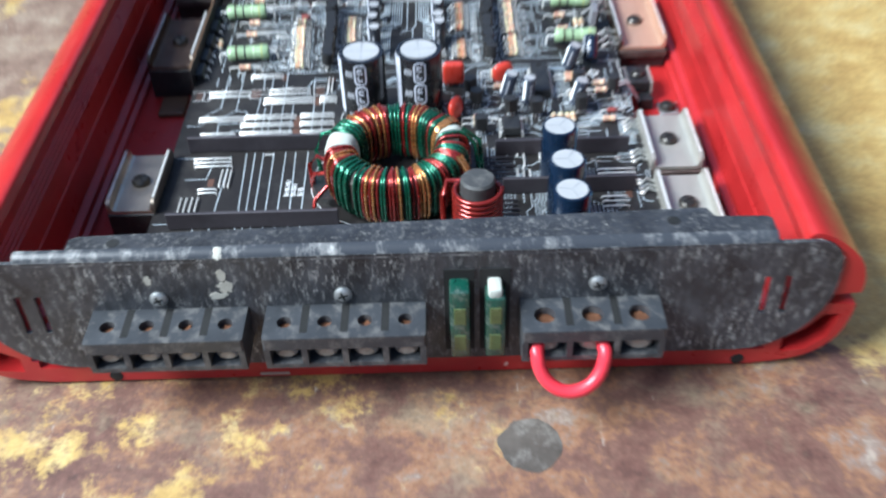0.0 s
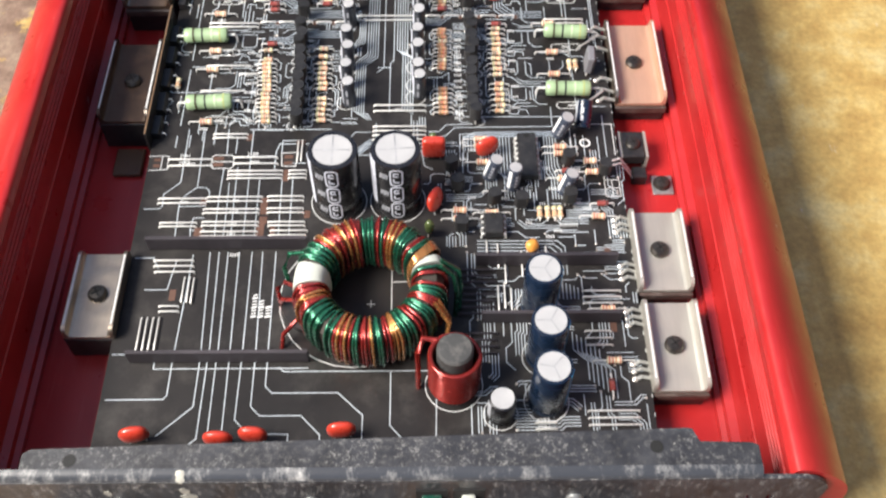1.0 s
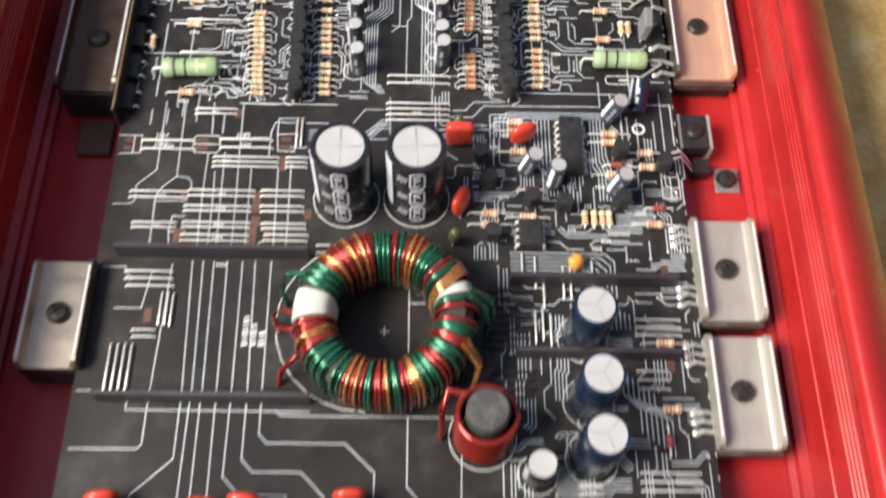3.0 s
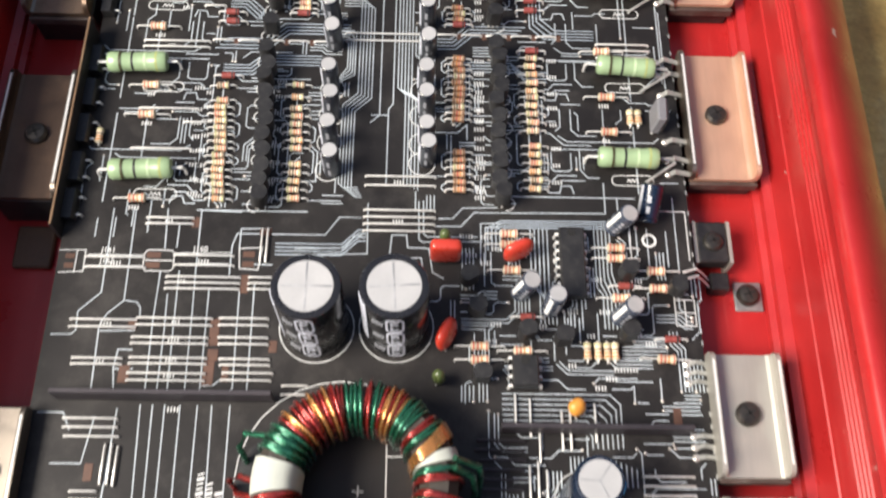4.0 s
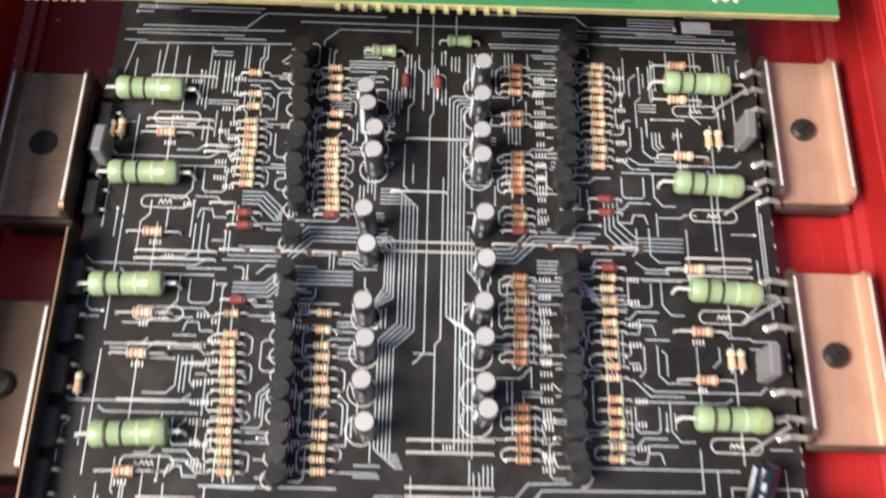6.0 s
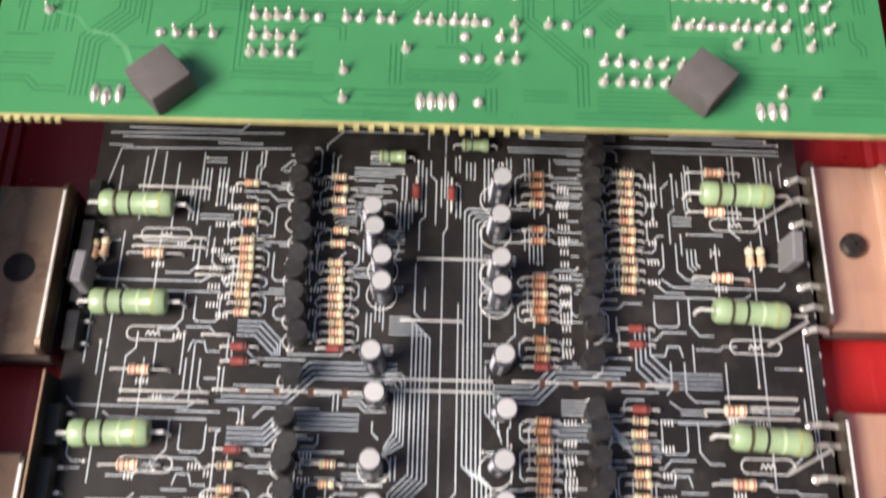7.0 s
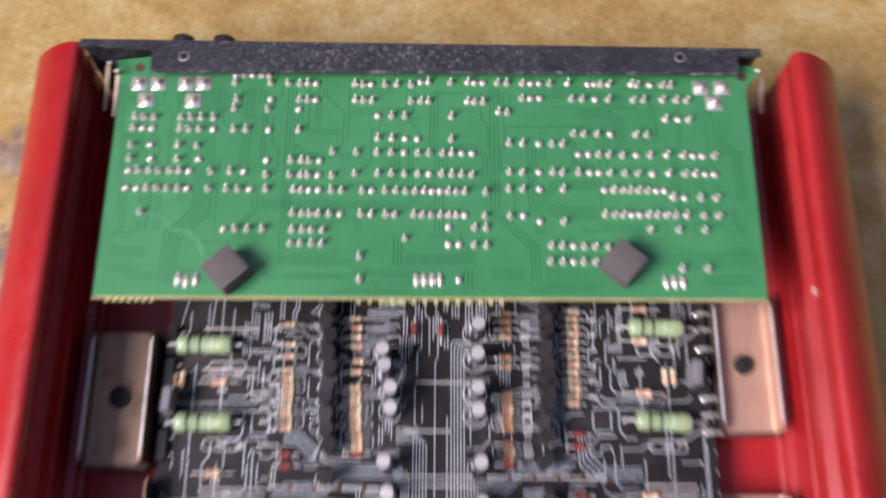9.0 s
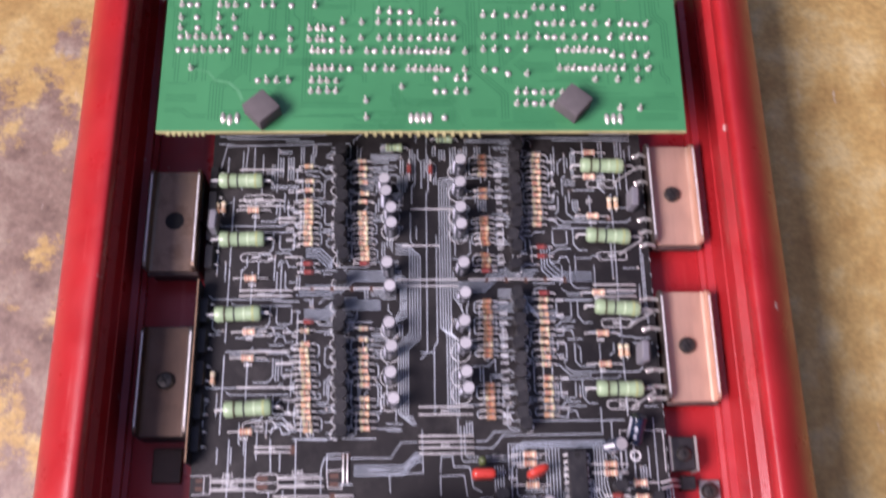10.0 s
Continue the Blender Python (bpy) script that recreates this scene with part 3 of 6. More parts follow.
def terminal_block(poles, pitch, bore):
    """Screw terminal block: stepped nylon body with a screw well and a wire mouth for each pole."""
    w = poles * pitch
    t = thing("terminal_block", f"dusty black nylon terminal block with {'four' if poles == 4 else 'three'} rusty screws", "terminal block", "terminal blocks")
    bm = bmesh.new()
    holes = []
    for k in range(poles):
        cx = (k + 0.5) * pitch
        holes.append([(cx + bore * math.cos(a), 6.6 + bore * math.sin(a)) for a in (2 * math.pi * j / 14 for j in range(14))])
    prism(bm, [(0, 0.9), (0.5, 0.4), (w - 0.5, 0.4), (w, 0.9), (w, 13), (0, 13)], 32, 36, None, holes)
    part("body", bm, "terminal", t)
    part("back", box(bmesh.new(), 0, w, 8, 13, 24.6, 32), "terminal", t)
    for k in range(poles + 1):
        cx = min(max(k * pitch, 0.8), w - 0.8)
        part("divider", box(bmesh.new(), cx - 0.8, cx + 0.8, 0.5, 8, 26.2, 32), "terminal", t)
    part("base", box(bmesh.new(), 0, w, 0.8, 8, 24.6, 26.2), "terminal", t)
    for k in range(poles):
        cx = (k + 0.5) * pitch
        bm = bmesh.new()
        lathe(bm, [(bore * 0.97, 31), (bore * 0.97, 33.6), (bore * 0.6, 34)], 14)
        box(bm, -bore * 0.9, bore * 0.9, -0.3, 0.3, 33.7, 34.1)
        part("terminal_screw", bm, "copper_rust", t, "rusty brown screw head", at(cx, 6.6, 0, 0, 0, 37 * k))
        bm = bmesh.new()
        lathe(bm, [(pitch * 0.2, 2.6), (pitch * 0.29, 3.4), (pitch * 0.3, 6), (pitch * 0.2, 8.0)], 10, Matrix.Translation((cx, 0, 28.2)) @ Matrix.Rotation(radians(-90), 4, "X") @ Matrix.Diagonal((1, 0.62, 1, 1)))
        part("clamp", bm, "clamp_metal", t)
        if k:
            # near-black bar on top paints the shade of the groove
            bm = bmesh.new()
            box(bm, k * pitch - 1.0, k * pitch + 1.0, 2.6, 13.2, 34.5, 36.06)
            part("groove", bm, "hole_shade", t)
    return t


for x, n, p, b in ((-82.8, 4, 10.35, 2.0), (-36.4, 4, 10.6, 2.0), (31.0, 3, 12.4, 2.9)):
    terminal_block(n, p, b).matrix_basis = at(x, 112.6, 0)

for x, worn in ((15.0, False), (24.4, True)):
    f = thing("blade_fuse", "green translucent blade fuse" + (" with a white broken top" if worn else " set upright in the black panel"), "fuse", "blade fuses")
    bm = bmesh.new()
    box(bm, -2.7, 2.7, -6, 3, 20, 42 if worn else 44.5, 0.9, 2)
    part("body", bm, "fuse", f)
    for z in (23, 33):
        bm = bmesh.new()
        box(bm, -1.6, 1.6, -6.25, -5.8, z, z + 6, 0.2)
        part("window", bm, "green_glass", f)
    if worn:
        bm = bmesh.new()
        box(bm, -1.9, 1.7, -5.4, 0.6, 41.0, 44.6, 0.9, 2)
        part("cap", bm, "tape", f, "white chipped fuse top")
    f.matrix_basis = at(x, 125.4, 0)
    # near-black sheet behind the fuse paints the socket's shade
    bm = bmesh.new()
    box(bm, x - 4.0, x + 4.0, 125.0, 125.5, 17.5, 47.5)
    part("fuse_socket", bm, "hole_shade", front, "fuse socket, its shade painted as a near-black sheet")

wire = thing("wire_loop", "short red insulated wire looped between two terminals", "wire")
bm = bmesh.new()
pts = []
for k in range(25):
    a = math.pi * k / 24
    pts.append((43.8 - 8.9 * math.cos(a), 112.8 - 5.5 * math.sin(a), 28.5 - 9.5 * math.sin(a) ** 0.9))
tube(bm, [(35.6, 118, 29)] + pts + [(52, 118, 29)], 1.9, 12)
part("insulation", bm, "wire_sleeve", wire, smooth=60)

# ---- rear panel ----
rear = thing("rear_panel", "black folded steel panel behind the green board", "panel")
bm = bmesh.new()
box(bm, -107.5, 93.4, 443.0, 444.2, 14, 57.9, 0.3)
part("face", bm, "panel_dark", rear)
bm = bmesh.new()
prism(bm, [(-107.4, 443.8), (93.4, 443.8), (93.4, 441.4), (86, 441.2), (86, 435.6), (-86, 433.6), (-86, 441.0), (-107.4, 441.2)], 57.0, 58.1)
part("top_flange", bm, "panel_dark", rear)
bm = bmesh.new()
prism(bm, [(85.8, 435.3), (85.8, 435.75), (-85.8, 433.75), (-85.8, 433.3)], 57.1, 58.14)
part("worn_edge", bm, "rubbed", rear, "bright edge strip")
for x, y in ((-76.4, 438.4), (69, 440.4)):
    part("rivet", lathe(bmesh.new(), [(1.7, 0), (1.7, 0.3), (1.2, 0.5)], 14), "zinc", rear, "bright rivet rim", at(x, y, 58.05))
    part("rivet_hole", lathe(bmesh.new(), [(1.1, 0), (1.1, 0.56)], 14), "hole_shade", rear, m=at(x - 0.2, y - 0.2, 58.05))
for x in (-78, -66):
    bm = bmesh.new()
    lathe(bm, [(3.3, 0), (3.3, 2), (2.6, 2.6)], 16, Matrix.Rotation(radians(-90), 4, "X"))
    part("socket_nut", bm, "screw", rear, m=at(x, 444.2, 54.6))

# ---- green preamplifier board on top at the far end ----
GZ = 53.5
green = thing("green_circuit_board", "green circuit board, solder side up, with many solder joints", "circuit board")
bm = bmesh.new()
prism(bm, [(-95.5, 366.6), (88.6, 367.6), (89.2, 433), (95, 440), (84, 441.5), (-84, 441.5), (-97.5, 439.5), (-95.5, 431)], GZ - 1.6, GZ)
part("board", bm, "green_board", green, smooth=0)
bm = bmesh.new()
prism(bm, [(-95.55, 366.1), (88.6, 367.1), (88.6, 367.7), (-95.55, 366.7)], GZ - 1.5, GZ - 0.2)
for x in list(range(-92, -78, 2)) + list(range(-24, 18, 3)):
    box(bm, x, x + 1.1, 365.3, 366.7, GZ - 1.3, GZ - 0.3)
part("board_edge", bm, "raw_edge", green, "raw tan snapped board edge", smooth=0)

bm = bmesh.new()
lathe(bm, [(1.14, 0), (1.08, 0.4), (0.78, 0.82), (0.5, 1.08), (0.36, 2.5), (0.3, 2.8), (0.12, 2.9)], 10)
PINNED = finish(bm, "solder_joint", "solder", 70)
DOMED = finish(lathe(bmesh.new(), [(1.16, 0), (1.12, 0.4), (0.85, 0.8), (0.45, 1.02), (0.15, 1.06)], 10), "solder_joint", "solder", 70)


def joints(y, *xs):
    for k, x in enumerate(xs):
        part("solder_joint", DOMED if math.sin(x * 0.37 + y * 1.3) > 0.7 else PINNED, "solder", green, m=at(x, y, GZ - 0.02, -4 + 7 * math.sin(x * 1.7 + y), 7 * math.cos(x * 0.9), 0))


joints(435.0, -61.9, -59.4, -57.0, -54.5, -52.1)
joints(432.5, -62.0, -51.5, -46.3, -42.9, -40.6, -38.1, -26.8, -24.3, -21.9, -17.8, -14.5, -10.2)
joints(433.5, -7.5, -5.1, 1.4, 6.4, 8.5, 11.0, 15.2, 18.1, 22.6, 25.2, 27.7, 30.8, 36.0, 42.2, 44.1, 45.9, 48.2, 54.9, 56.5, 60.5, 64.2, 66.7)
joints(427.1, -61.1, -51.2, -42.8, -40.4, -38.0, -26.5, -24.1, -21.6, -10.1, -7.4, -5.0, 6.3, 8.4, 11.0)
joints(428.5, 22.4, 25.0, 27.7, 37.1, 40.2, 44.0, 47.9, 55.3, 58.4, 63.9, 68.0, 71.1)
joints(423.8, -61.6, -51.7, -42.9, 15.4, 18.1)
joints(420.7, -89.9, -87.2, -84.4, -76.7, -73.8, -70.9, -67.2)
joints(422.1, -19.8, -15.7, -11.8, 1.7, 64.3, 68.2, 71.2)
joints(417.1, -90.2, -87.4, -84.7, -76.7, -74.0, -71.1, -67.1, -61.2, -57.6, -51.1, -42.6, 37.2, 40.2, 44.1, 48.0, 55.3, 58.6)
joints(414.8, -19.6, -15.5, -11.6, -8.1, 1.7)
joints(411.8, -90.1, -84.6, -76.8, -71.3)
joints(413.7, 18.4, 22.2, 27.0, 30.8, 33.8)
joints(410.4, -32.4, -25.6, -19.7, -15.6, -11.9, -8.0, -4.7, -0.9, 1.8, 4.7, 7.7, 51.1)
joints(407.5, -90.1, -84.1, -76.6, -70.6, -51.1, -44.2, -41.3, -38.9, -36.0)
joints(410.5, 38.4, 41.3, 44.2, 47.1, 55.2, 59.2, 63.9, 68.6, 71.6, 74.3, 77.7)
joints(403.8, -89.9, -87.1, -84.2, -81.4, -78.3, -75.6, -72.8, -66.6, -61.2, -57.3, -25.7, -19.3, -15.4, -11.6, -7.9, -4.7, -1.1, 1.8, 4.7, 7.6)
joints(403.0, -51.0, -44.3, -41.2, -39.1, -36.2, -32.2)
joints(404.7, 18.3, 22.0, 26.8, 30.8, 33.5, 38.2, 41.4, 44.1, 47.2, 51.5, 55.2, 59.4, 64.1, 68.8, 71.7, 74.7, 77.4)
joints(398.4, -90.1, -87.0, -84.3, -81.4, -78.5, -75.5, -72.9, -66.9, -61.9, -58.5, -55.3, -50.7, -43.0, -40.8, -38.5, -35.9, -32.2, -29.4, -23.5, -20.8, -17.0, -14.1, -11.2, -8.6, -6.1, -3.8, -1.5, 0.8, 3.2, 5.5, 11.5)
joints(399.4, 18.1, 22.0, 26.8, 33.5, 45.3, 47.9, 50.6, 52.7, 55.0, 57.6, 60.2, 62.5)
joints(397.3, 64.8, 68.1, 72.7, 77.0)
joints(391.2, -85.2, -42.9, -40.2, -37.9, -35.7, -32.5, -29.5, -23.7, -20.9, -16.7, -14.2, -8.8, -6.5, -3.9, -1.4, 0.9, 3.1, 5.4, 11.3, 18.3, 22.1)
joints(391.9, 45.3, 47.9, 50.2, 52.7, 55.0, 57.5, 59.9, 62.5, 65.1, 68.2, 73.2, 77.2)
joints(389.6, 26.7, 33.4)
joints(386.3, -61.7, -58.4, -55.1, -50.9, -42.8, -39.8, -37.3, -34.2)
joints(387.5, 0.9, 8.2, 11.5, 57.7, 65.8, 73.1)
joints(384.2, -11.1)
joints(382.3, -43.0, -40.2, -37.1, -34.3, 0.9, 3.9, 8.1, 11.6, 29.6, 32.7, 35.9, 38.9, 41.9, 45.7)
joints(378.6, -23.6)
joints(377.7, 29.3, 32.7, 35.7, 38.5, 41.8)
joints(376.0, 65.8, 72.9)
joints(372.0, -23.4, 3.8)
bm = bmesh.new()
box(bm, -2.3, 2.3, -2.3, 2.3, 0, 0.24, 0.1)
lathe(bm, [(1.9, 0.2), (1.4, 0.5), (0.8, 0.9), (0.45, 1.8), (0.2, 1.95)], 10)
PAD = finish(bm, "solder_pad", "solder", 60)
for x, y in ((-89.9, 431.8), (-84.4, 431.9), (-87.5, 426.4), (-76.3, 432), (-71.2, 432.2), (-73.8, 426.4), (75.7, 432.8), (82.0, 433), (79.2, 427.8)):
    part("solder_pad", PAD, "solder", green, m=at(x, y, GZ - 0.02))
bm = bmesh.new()
lathe(bm, [(1.05, 0), (1.0, 0.25), (0.55, 0.7), (0.2, 1.1)], 8, Matrix.Diagonal((1, 2.2, 1, 1)))
OVAL = finish(bm, "oval_pad", "solder", 50)
for x, y in ((-72.9, 371.7), (-70.6, 371.0), (-68, 371.7), (60.9, 372), (63.3, 372.1), (65.7, 372.1), (-7.9, 372), (-5.7, 372.1), (-3.5, 372.1), (-1.3, 372.2)):
    part("oval_pad", OVAL, "solder", green, m=at(x, y, GZ - 0.02))


for x, y in ((-90.4, 437.2), (88.4, 436.8)):
    part("mounting_hole", lathe(bmesh.new(), [(1.5, GZ - 0.01), (1.5, GZ + 0.03)], 18), "mica", green, "dark mounting hole", at(x, y, 0))


def strips(bm, lines, width, z0, z1):
    """Raised strips along polylines of (x, y)."""
    for line in lines:
        for bend, ((ax, ay), (bx, by)) in enumerate(zip(line, line[1:])):
            dx, dy = bx - ax, by - ay
            n = math.hypot(dx, dy)
            if n < 1e-6:
                continue
            ux, uy = dx / n * width / 2, dy / n * width / 2
            quad = [(ax - ux - uy, ay - uy + ux), (ax - ux + uy, ay - uy - ux), (bx + ux + uy, by + uy - ux), (bx + ux - uy, by + uy + ux)]
            lo = [bm.verts.new((x, y, z0)) for x, y in quad]
            top = z1 + 0.015 * (bend % 2)   # neighbours overlap at a bend: one lies a little higher
            hi = [bm.verts.new((x, y, top)) for x, y in quad]
            bm.faces.new(hi)
            for k in range(4):
                bm.faces.new((lo[k], lo[(k + 1) % 4], hi[(k + 1) % 4], hi[k]))


rng = random.Random(5)
for x, y, a in ((-59.1, 373.2, 43), (48.6, 376.3, 49)):
    f = thing("foam_pad", "grey square foam pad stuck on the green board", "pad", "foam pads")
    bm = bmesh.new()
    box(bm, -4.7, 4.7, -4.7, 4.7, 0, 6.6, 0.5, 2)
    for v in bm.verts:
        v.co.x += 0.15 * noise.noise(v.co * 0.7)
    part("foam", bm, "foam", f)
    f.matrix_basis = at(x, y, GZ, 0, 0, a)

for side, pts in ((-1, ((-98, 436, 58), (-101, 440, 50), (-104, 430, 40))), (-1, ((-96, 434, 57), (-98.5, 438, 48), (-101, 428, 40))), (1, ((92, 437, 57), (96, 441, 50), (98, 432, 40)))):
    w = thing("bare_wire", "stiff pale bare wire beside the green board", "wire", "bare wires")
    part("wire", tube(bmesh.new(), pts, 0.6, 6), "beige", w)

# ---- main board ----
board = thing("main_circuit_board", "black amplifier circuit board with pale tracks and printed outlines", "circuit board")
bm = bmesh.new()
prism(bm, [(-82, 141), (80, 141), (80, 430), (-82, 430)], ZB - 1.6, ZB)
part("board", bm, "board", board, smooth=0)
bm = bmesh.new()
for y in range(150, 372, 3):
    if y % 7 < 4:
        box(bm, 79.7, 80.12, y, y + 1.2, ZB - 1.2, ZB + 0.03)
tagged(part("edge_pad_layer", bm, "dull_lead", board, "pale soldered pads along the board edge", smooth=0), kind="stuff")
for x in (-60, 0, 60):
    for y in (170, 300, 415):
        bm = bmesh.new()
        lathe(bm, [(3, ZF), (3, ZB - 1.55)], 12)
        part("standoff", bm, "zinc", board, m=at(x, y, 0))


# ---- clamps and power devices along both edges ----
def clamp(w, l, mat, hole=False, tall=6.5, lip=6.0):
    """U-shaped pressing clamp with upturned round-cornered sides, its screw, on top of black devices."""
    t = thing("heatsink_clamp", "", "clamp", "heatsink clamps")
    k = w / 2
    base = part("channel", prism(bmesh.new(), [(-k + 0.3, 0), (k - 0.3, 0), (k - 0.9, 1.2), (-k + 0.9, 1.2)], -l / 2, l / 2, UPRIGHT), mat, t)
    for s in (-1, 1):
        bm = bmesh.new()
        prism(bm, round_outline(-l / 2, l / 2, 0.1, lip, (0.6, 0.6, 2.2, 2.2), 4), s * k, s * (k - 1.15), SIDEWAYS)
        prism(bm, [(s * (k - 1.1), 1.1), (s * (k - 2.6), 1.1), (s * (k - 1.6), 1.6), (s * (k - 1.1), 2.8)], -l / 2 + 0.1, l / 2 - 0.1, UPRIGHT)
        # the flange at -x is coloured darker for the dark surroundings it mirrors
        part("flange", bm, "steel_flange_shaded" if mat != "steel" and s < 0 else mat, base, "worn upturned side of the clamp")
        # pale strip paints the highlight along the flange's top edge
        part("worn_edge", box(bmesh.new(), s * (k - 0.58) - 0.3, s * (k - 0.58) + 0.3, -l / 2 + 2.4, l / 2 - 2.4, lip - 0.05, lip + 0.06, 0.03), "lead", base, "bright edge strip")
    for s in (-1, 1):
        part("device", box(bmesh.new(), -k + 0.6, k + 0.4, s * l / 4 - l / 4.3, s * l / 4 + l / 4.3 + (0.8 if s > 0 else 0), -tall, -0.02, 0.4), "plastic", t, "black power device under the clamp")
    part("device_edge", box(bmesh.new(), -k + 0.4, k + 0.6, -l / 2 - 0.9, -l / 2 + 0.3, -3.2, -0.3, 0.3), "device_brown", t, "dark brown end of the device under the clamp")
    bm = bmesh.new()
    if hole:
        lathe(bm, [(3.4, 1.2), (3.4, 1.28)], 24)
        part("hole", bm, "hole_shade", t)
    else:
        lathe(bm, [(3.0, 1.2), (3.0, 2.2), (2.4, 3.0), (1.2, 3.2)], 20)
        head = part("screw_head", bm, "screw", t, "black screw head")
        bm = bmesh.new()
        box(bm, -1.7, 1.7, -0.3, 0.3, 3.0, 3.3)
        box(bm, -0.3, 0.3, -1.7, 1.7, 3.0, 3.3)
        part("drive_slot", bm, "hole_shade", head, m=at(0, 0, 0, 0, 0, 30))
    return t


SIDEWAYS = Matrix(((0, 0, 1, 0), (1, 0, 0, 0), (0, 1, 0, 0), (0, 0, 0, 1)))  # (u, v, w) -> y = u, z = v, x = w
for x, y, z, w, l, lip, mat, hole, label in (
        (90.6, 356.4, 20.6, 18.4, 40, 5.4, "steel_pink", False, "copper-tinted steel clamp with a black screw on the case floor"),
        (90.6, 298, 20.6, 18.4, 40, 5.4, "steel_pink", False, "copper-tinted steel clamp with a black screw on the case floor"),
        (88.6, 213.3, 21.8, 17, 30, 5.2, "steel", False, "pale plated steel clamp with a black screw"),
        (88.4, 178.6, 21.8, 16.6, 30, 5.2, "steel", False, "pale plated steel clamp with a black screw"),
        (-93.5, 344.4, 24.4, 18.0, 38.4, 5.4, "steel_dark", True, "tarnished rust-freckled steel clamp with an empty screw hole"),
        # this clamp's steel has the shade of the wall painted in
        (-92.0, 285.6, 24.4, 17.6, 37.6, 5.4, "steel_in_shade", False, "tarnished brown steel clamp, wall shade painted into its colour"),
        (-88.6, 197.4, 22.4, 15.4, 30, 4.8, "steel_worn", False, "worn brownish steel clamp with a black screw")):
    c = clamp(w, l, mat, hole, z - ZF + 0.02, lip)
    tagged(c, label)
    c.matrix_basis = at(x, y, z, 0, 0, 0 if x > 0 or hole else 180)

# leads of the power devices: flat strips that step down to the board and end in solder
for x0, x1, ys in ((83.5, 77.4, (372, 367, 361, 346, 341, 336)), (83, 75.6, (315, 310.8, 304, 289, 283, 279)), (81.5, 75.5, (226, 223.6, 221.2, 208, 205.5, 203)), (81.5, 75.5, (191, 188.6, 186.2, 173, 170.5, 168))):
    wide = 0.65 if x0 > 82 else 0.5
    for k, y in enumerate(ys):
        ld = thing("device_lead", "tinned flat lead of a power device soldered to the board", "lead", "power device leads")
        top = [(x0, 19.2), (x0 - 1.2, 22.6), (x1 + 1.6, 24.3 - 0.4 * (k % 2)), (x1, ZB + 0.1)]
        part("strip", prism(bmesh.new(), top + [(u + 0.2, v - 0.55) for u, v in reversed(top)], y - wide, y + wide, UPRIGHT), "dull_lead", ld)
        part("solder", lathe(bmesh.new(), [(1.0, ZB - 0.02), (0.9, ZB + 0.4), (0.4, ZB + 0.8)], 10, Matrix.Translation((x1, y, 0))), "solder", ld)

strip = thing("insulator_strip", "dark brown upright strip with a bare bright top edge", "strip")
bm = bmesh.new()
box(bm, -0.4, 0.4, 257.5, 321, ZF, 29.6, 0.1)
part("strip", bm, "plastic", strip)
bm = bmesh.new()
box(bm, -0.2, 0.3, 257.6, 320.9, 29.6, 29.9)
part("bare_edge", bm, "bright_edge", strip)
strip.matrix_basis = at(-82.5, 0, 0)
pad = tagged(part("insulator_pad", box(bmesh.new(), -97, -87, 252.6, 264.4, ZF, ZF + 2, 0.4), "mica"), "dark brown square insulating pad on the red case floor", "device")

reg = thing("regulator", "black regulator package with a screw and plated tab", "regulator")
bm = bmesh.new()
box(bm, 82, 90, 254.5, 266, 16, 20.5, 0.4)
part("package", bm, "plastic", reg)
for x in (81.2, 90.2):
    part("tab", box(bmesh.new(), x, x + 0.9, 254.3, 266.2, ZF, 20.2), "steel", reg)
s = screw("regulator_screw", "black cross-head screw through the regulator", "screw", 2.6, 1.6)
s.matrix_basis = at(86, 260, 20.5)
therm = thing("thermal_switch", "small black sensor with bent leads on the case floor", "sensor")
part("package", box(bmesh.new(), 85.5, 90.5, 248.2, 253, ZF, 17, 0.4), "plastic", therm)
for y in (249.5, 251.5):
    part("lead", tube(bmesh.new(), [(85.6, y, 15), (83, y, 19), (80, y - 0.5, 23.5), (76.5, y - 1.5, 23.5)], 0.35, 6), "lead", therm)
washer = tagged(part("washer_plate", box(bmesh.new(), 92.6, 100.0, 243.8, 252, ZF, ZF + 1, 0.3), "zinc"), "small square plated washer plate", "washer")
s = screw("case_screw", "black cross-head screw on a square washer", "screw", 3.0, 2.2)
s.matrix_basis = at(96, 248, ZF + 1)


# black devices between the board edge and the clamps
for x, ys in ((-80.2, (331, 341.5, 352, 362)), (-80.6, (266, 277, 288.6, 300, 311))):
    for y in ys:
        d = thing("power_device", "black power device standing at the board edge", "device", "edge devices")
        part("package", prism(bmesh.new(), [(-1.6, 0.1), (1.6, 0.1), (1.6, 1.6), (0.9, 2.9), (-1.6, 3.1)], -4.2, 4.2, UPRIGHT), "plastic", d)
        for dy in (-2.5, 2.5):
            part("leg", tube(bmesh.new(), [(1.4, dy, 1.2), (2.6, dy, 1.2), (3.0, dy, 0)], 0.3, 5), "lead", d)
        d.matrix_basis = at(x, y, ZB, 0, 0, 0)


# ---- axial parts ----
def leads(bm, half, body, z, r=0.3):
    tube(bm, [(-half, 0, 0), (-half, 0, z * 0.7), (-half + 0.5, 0, z), (-body, 0, z)], r, 6)
    tube(bm, [(half, 0, 0), (half, 0, z * 0.7), (half - 0.5, 0, z), (body, 0, z)], r, 6)
    return bm


ALONG = Matrix.Rotation(radians(90), 4, "Y")


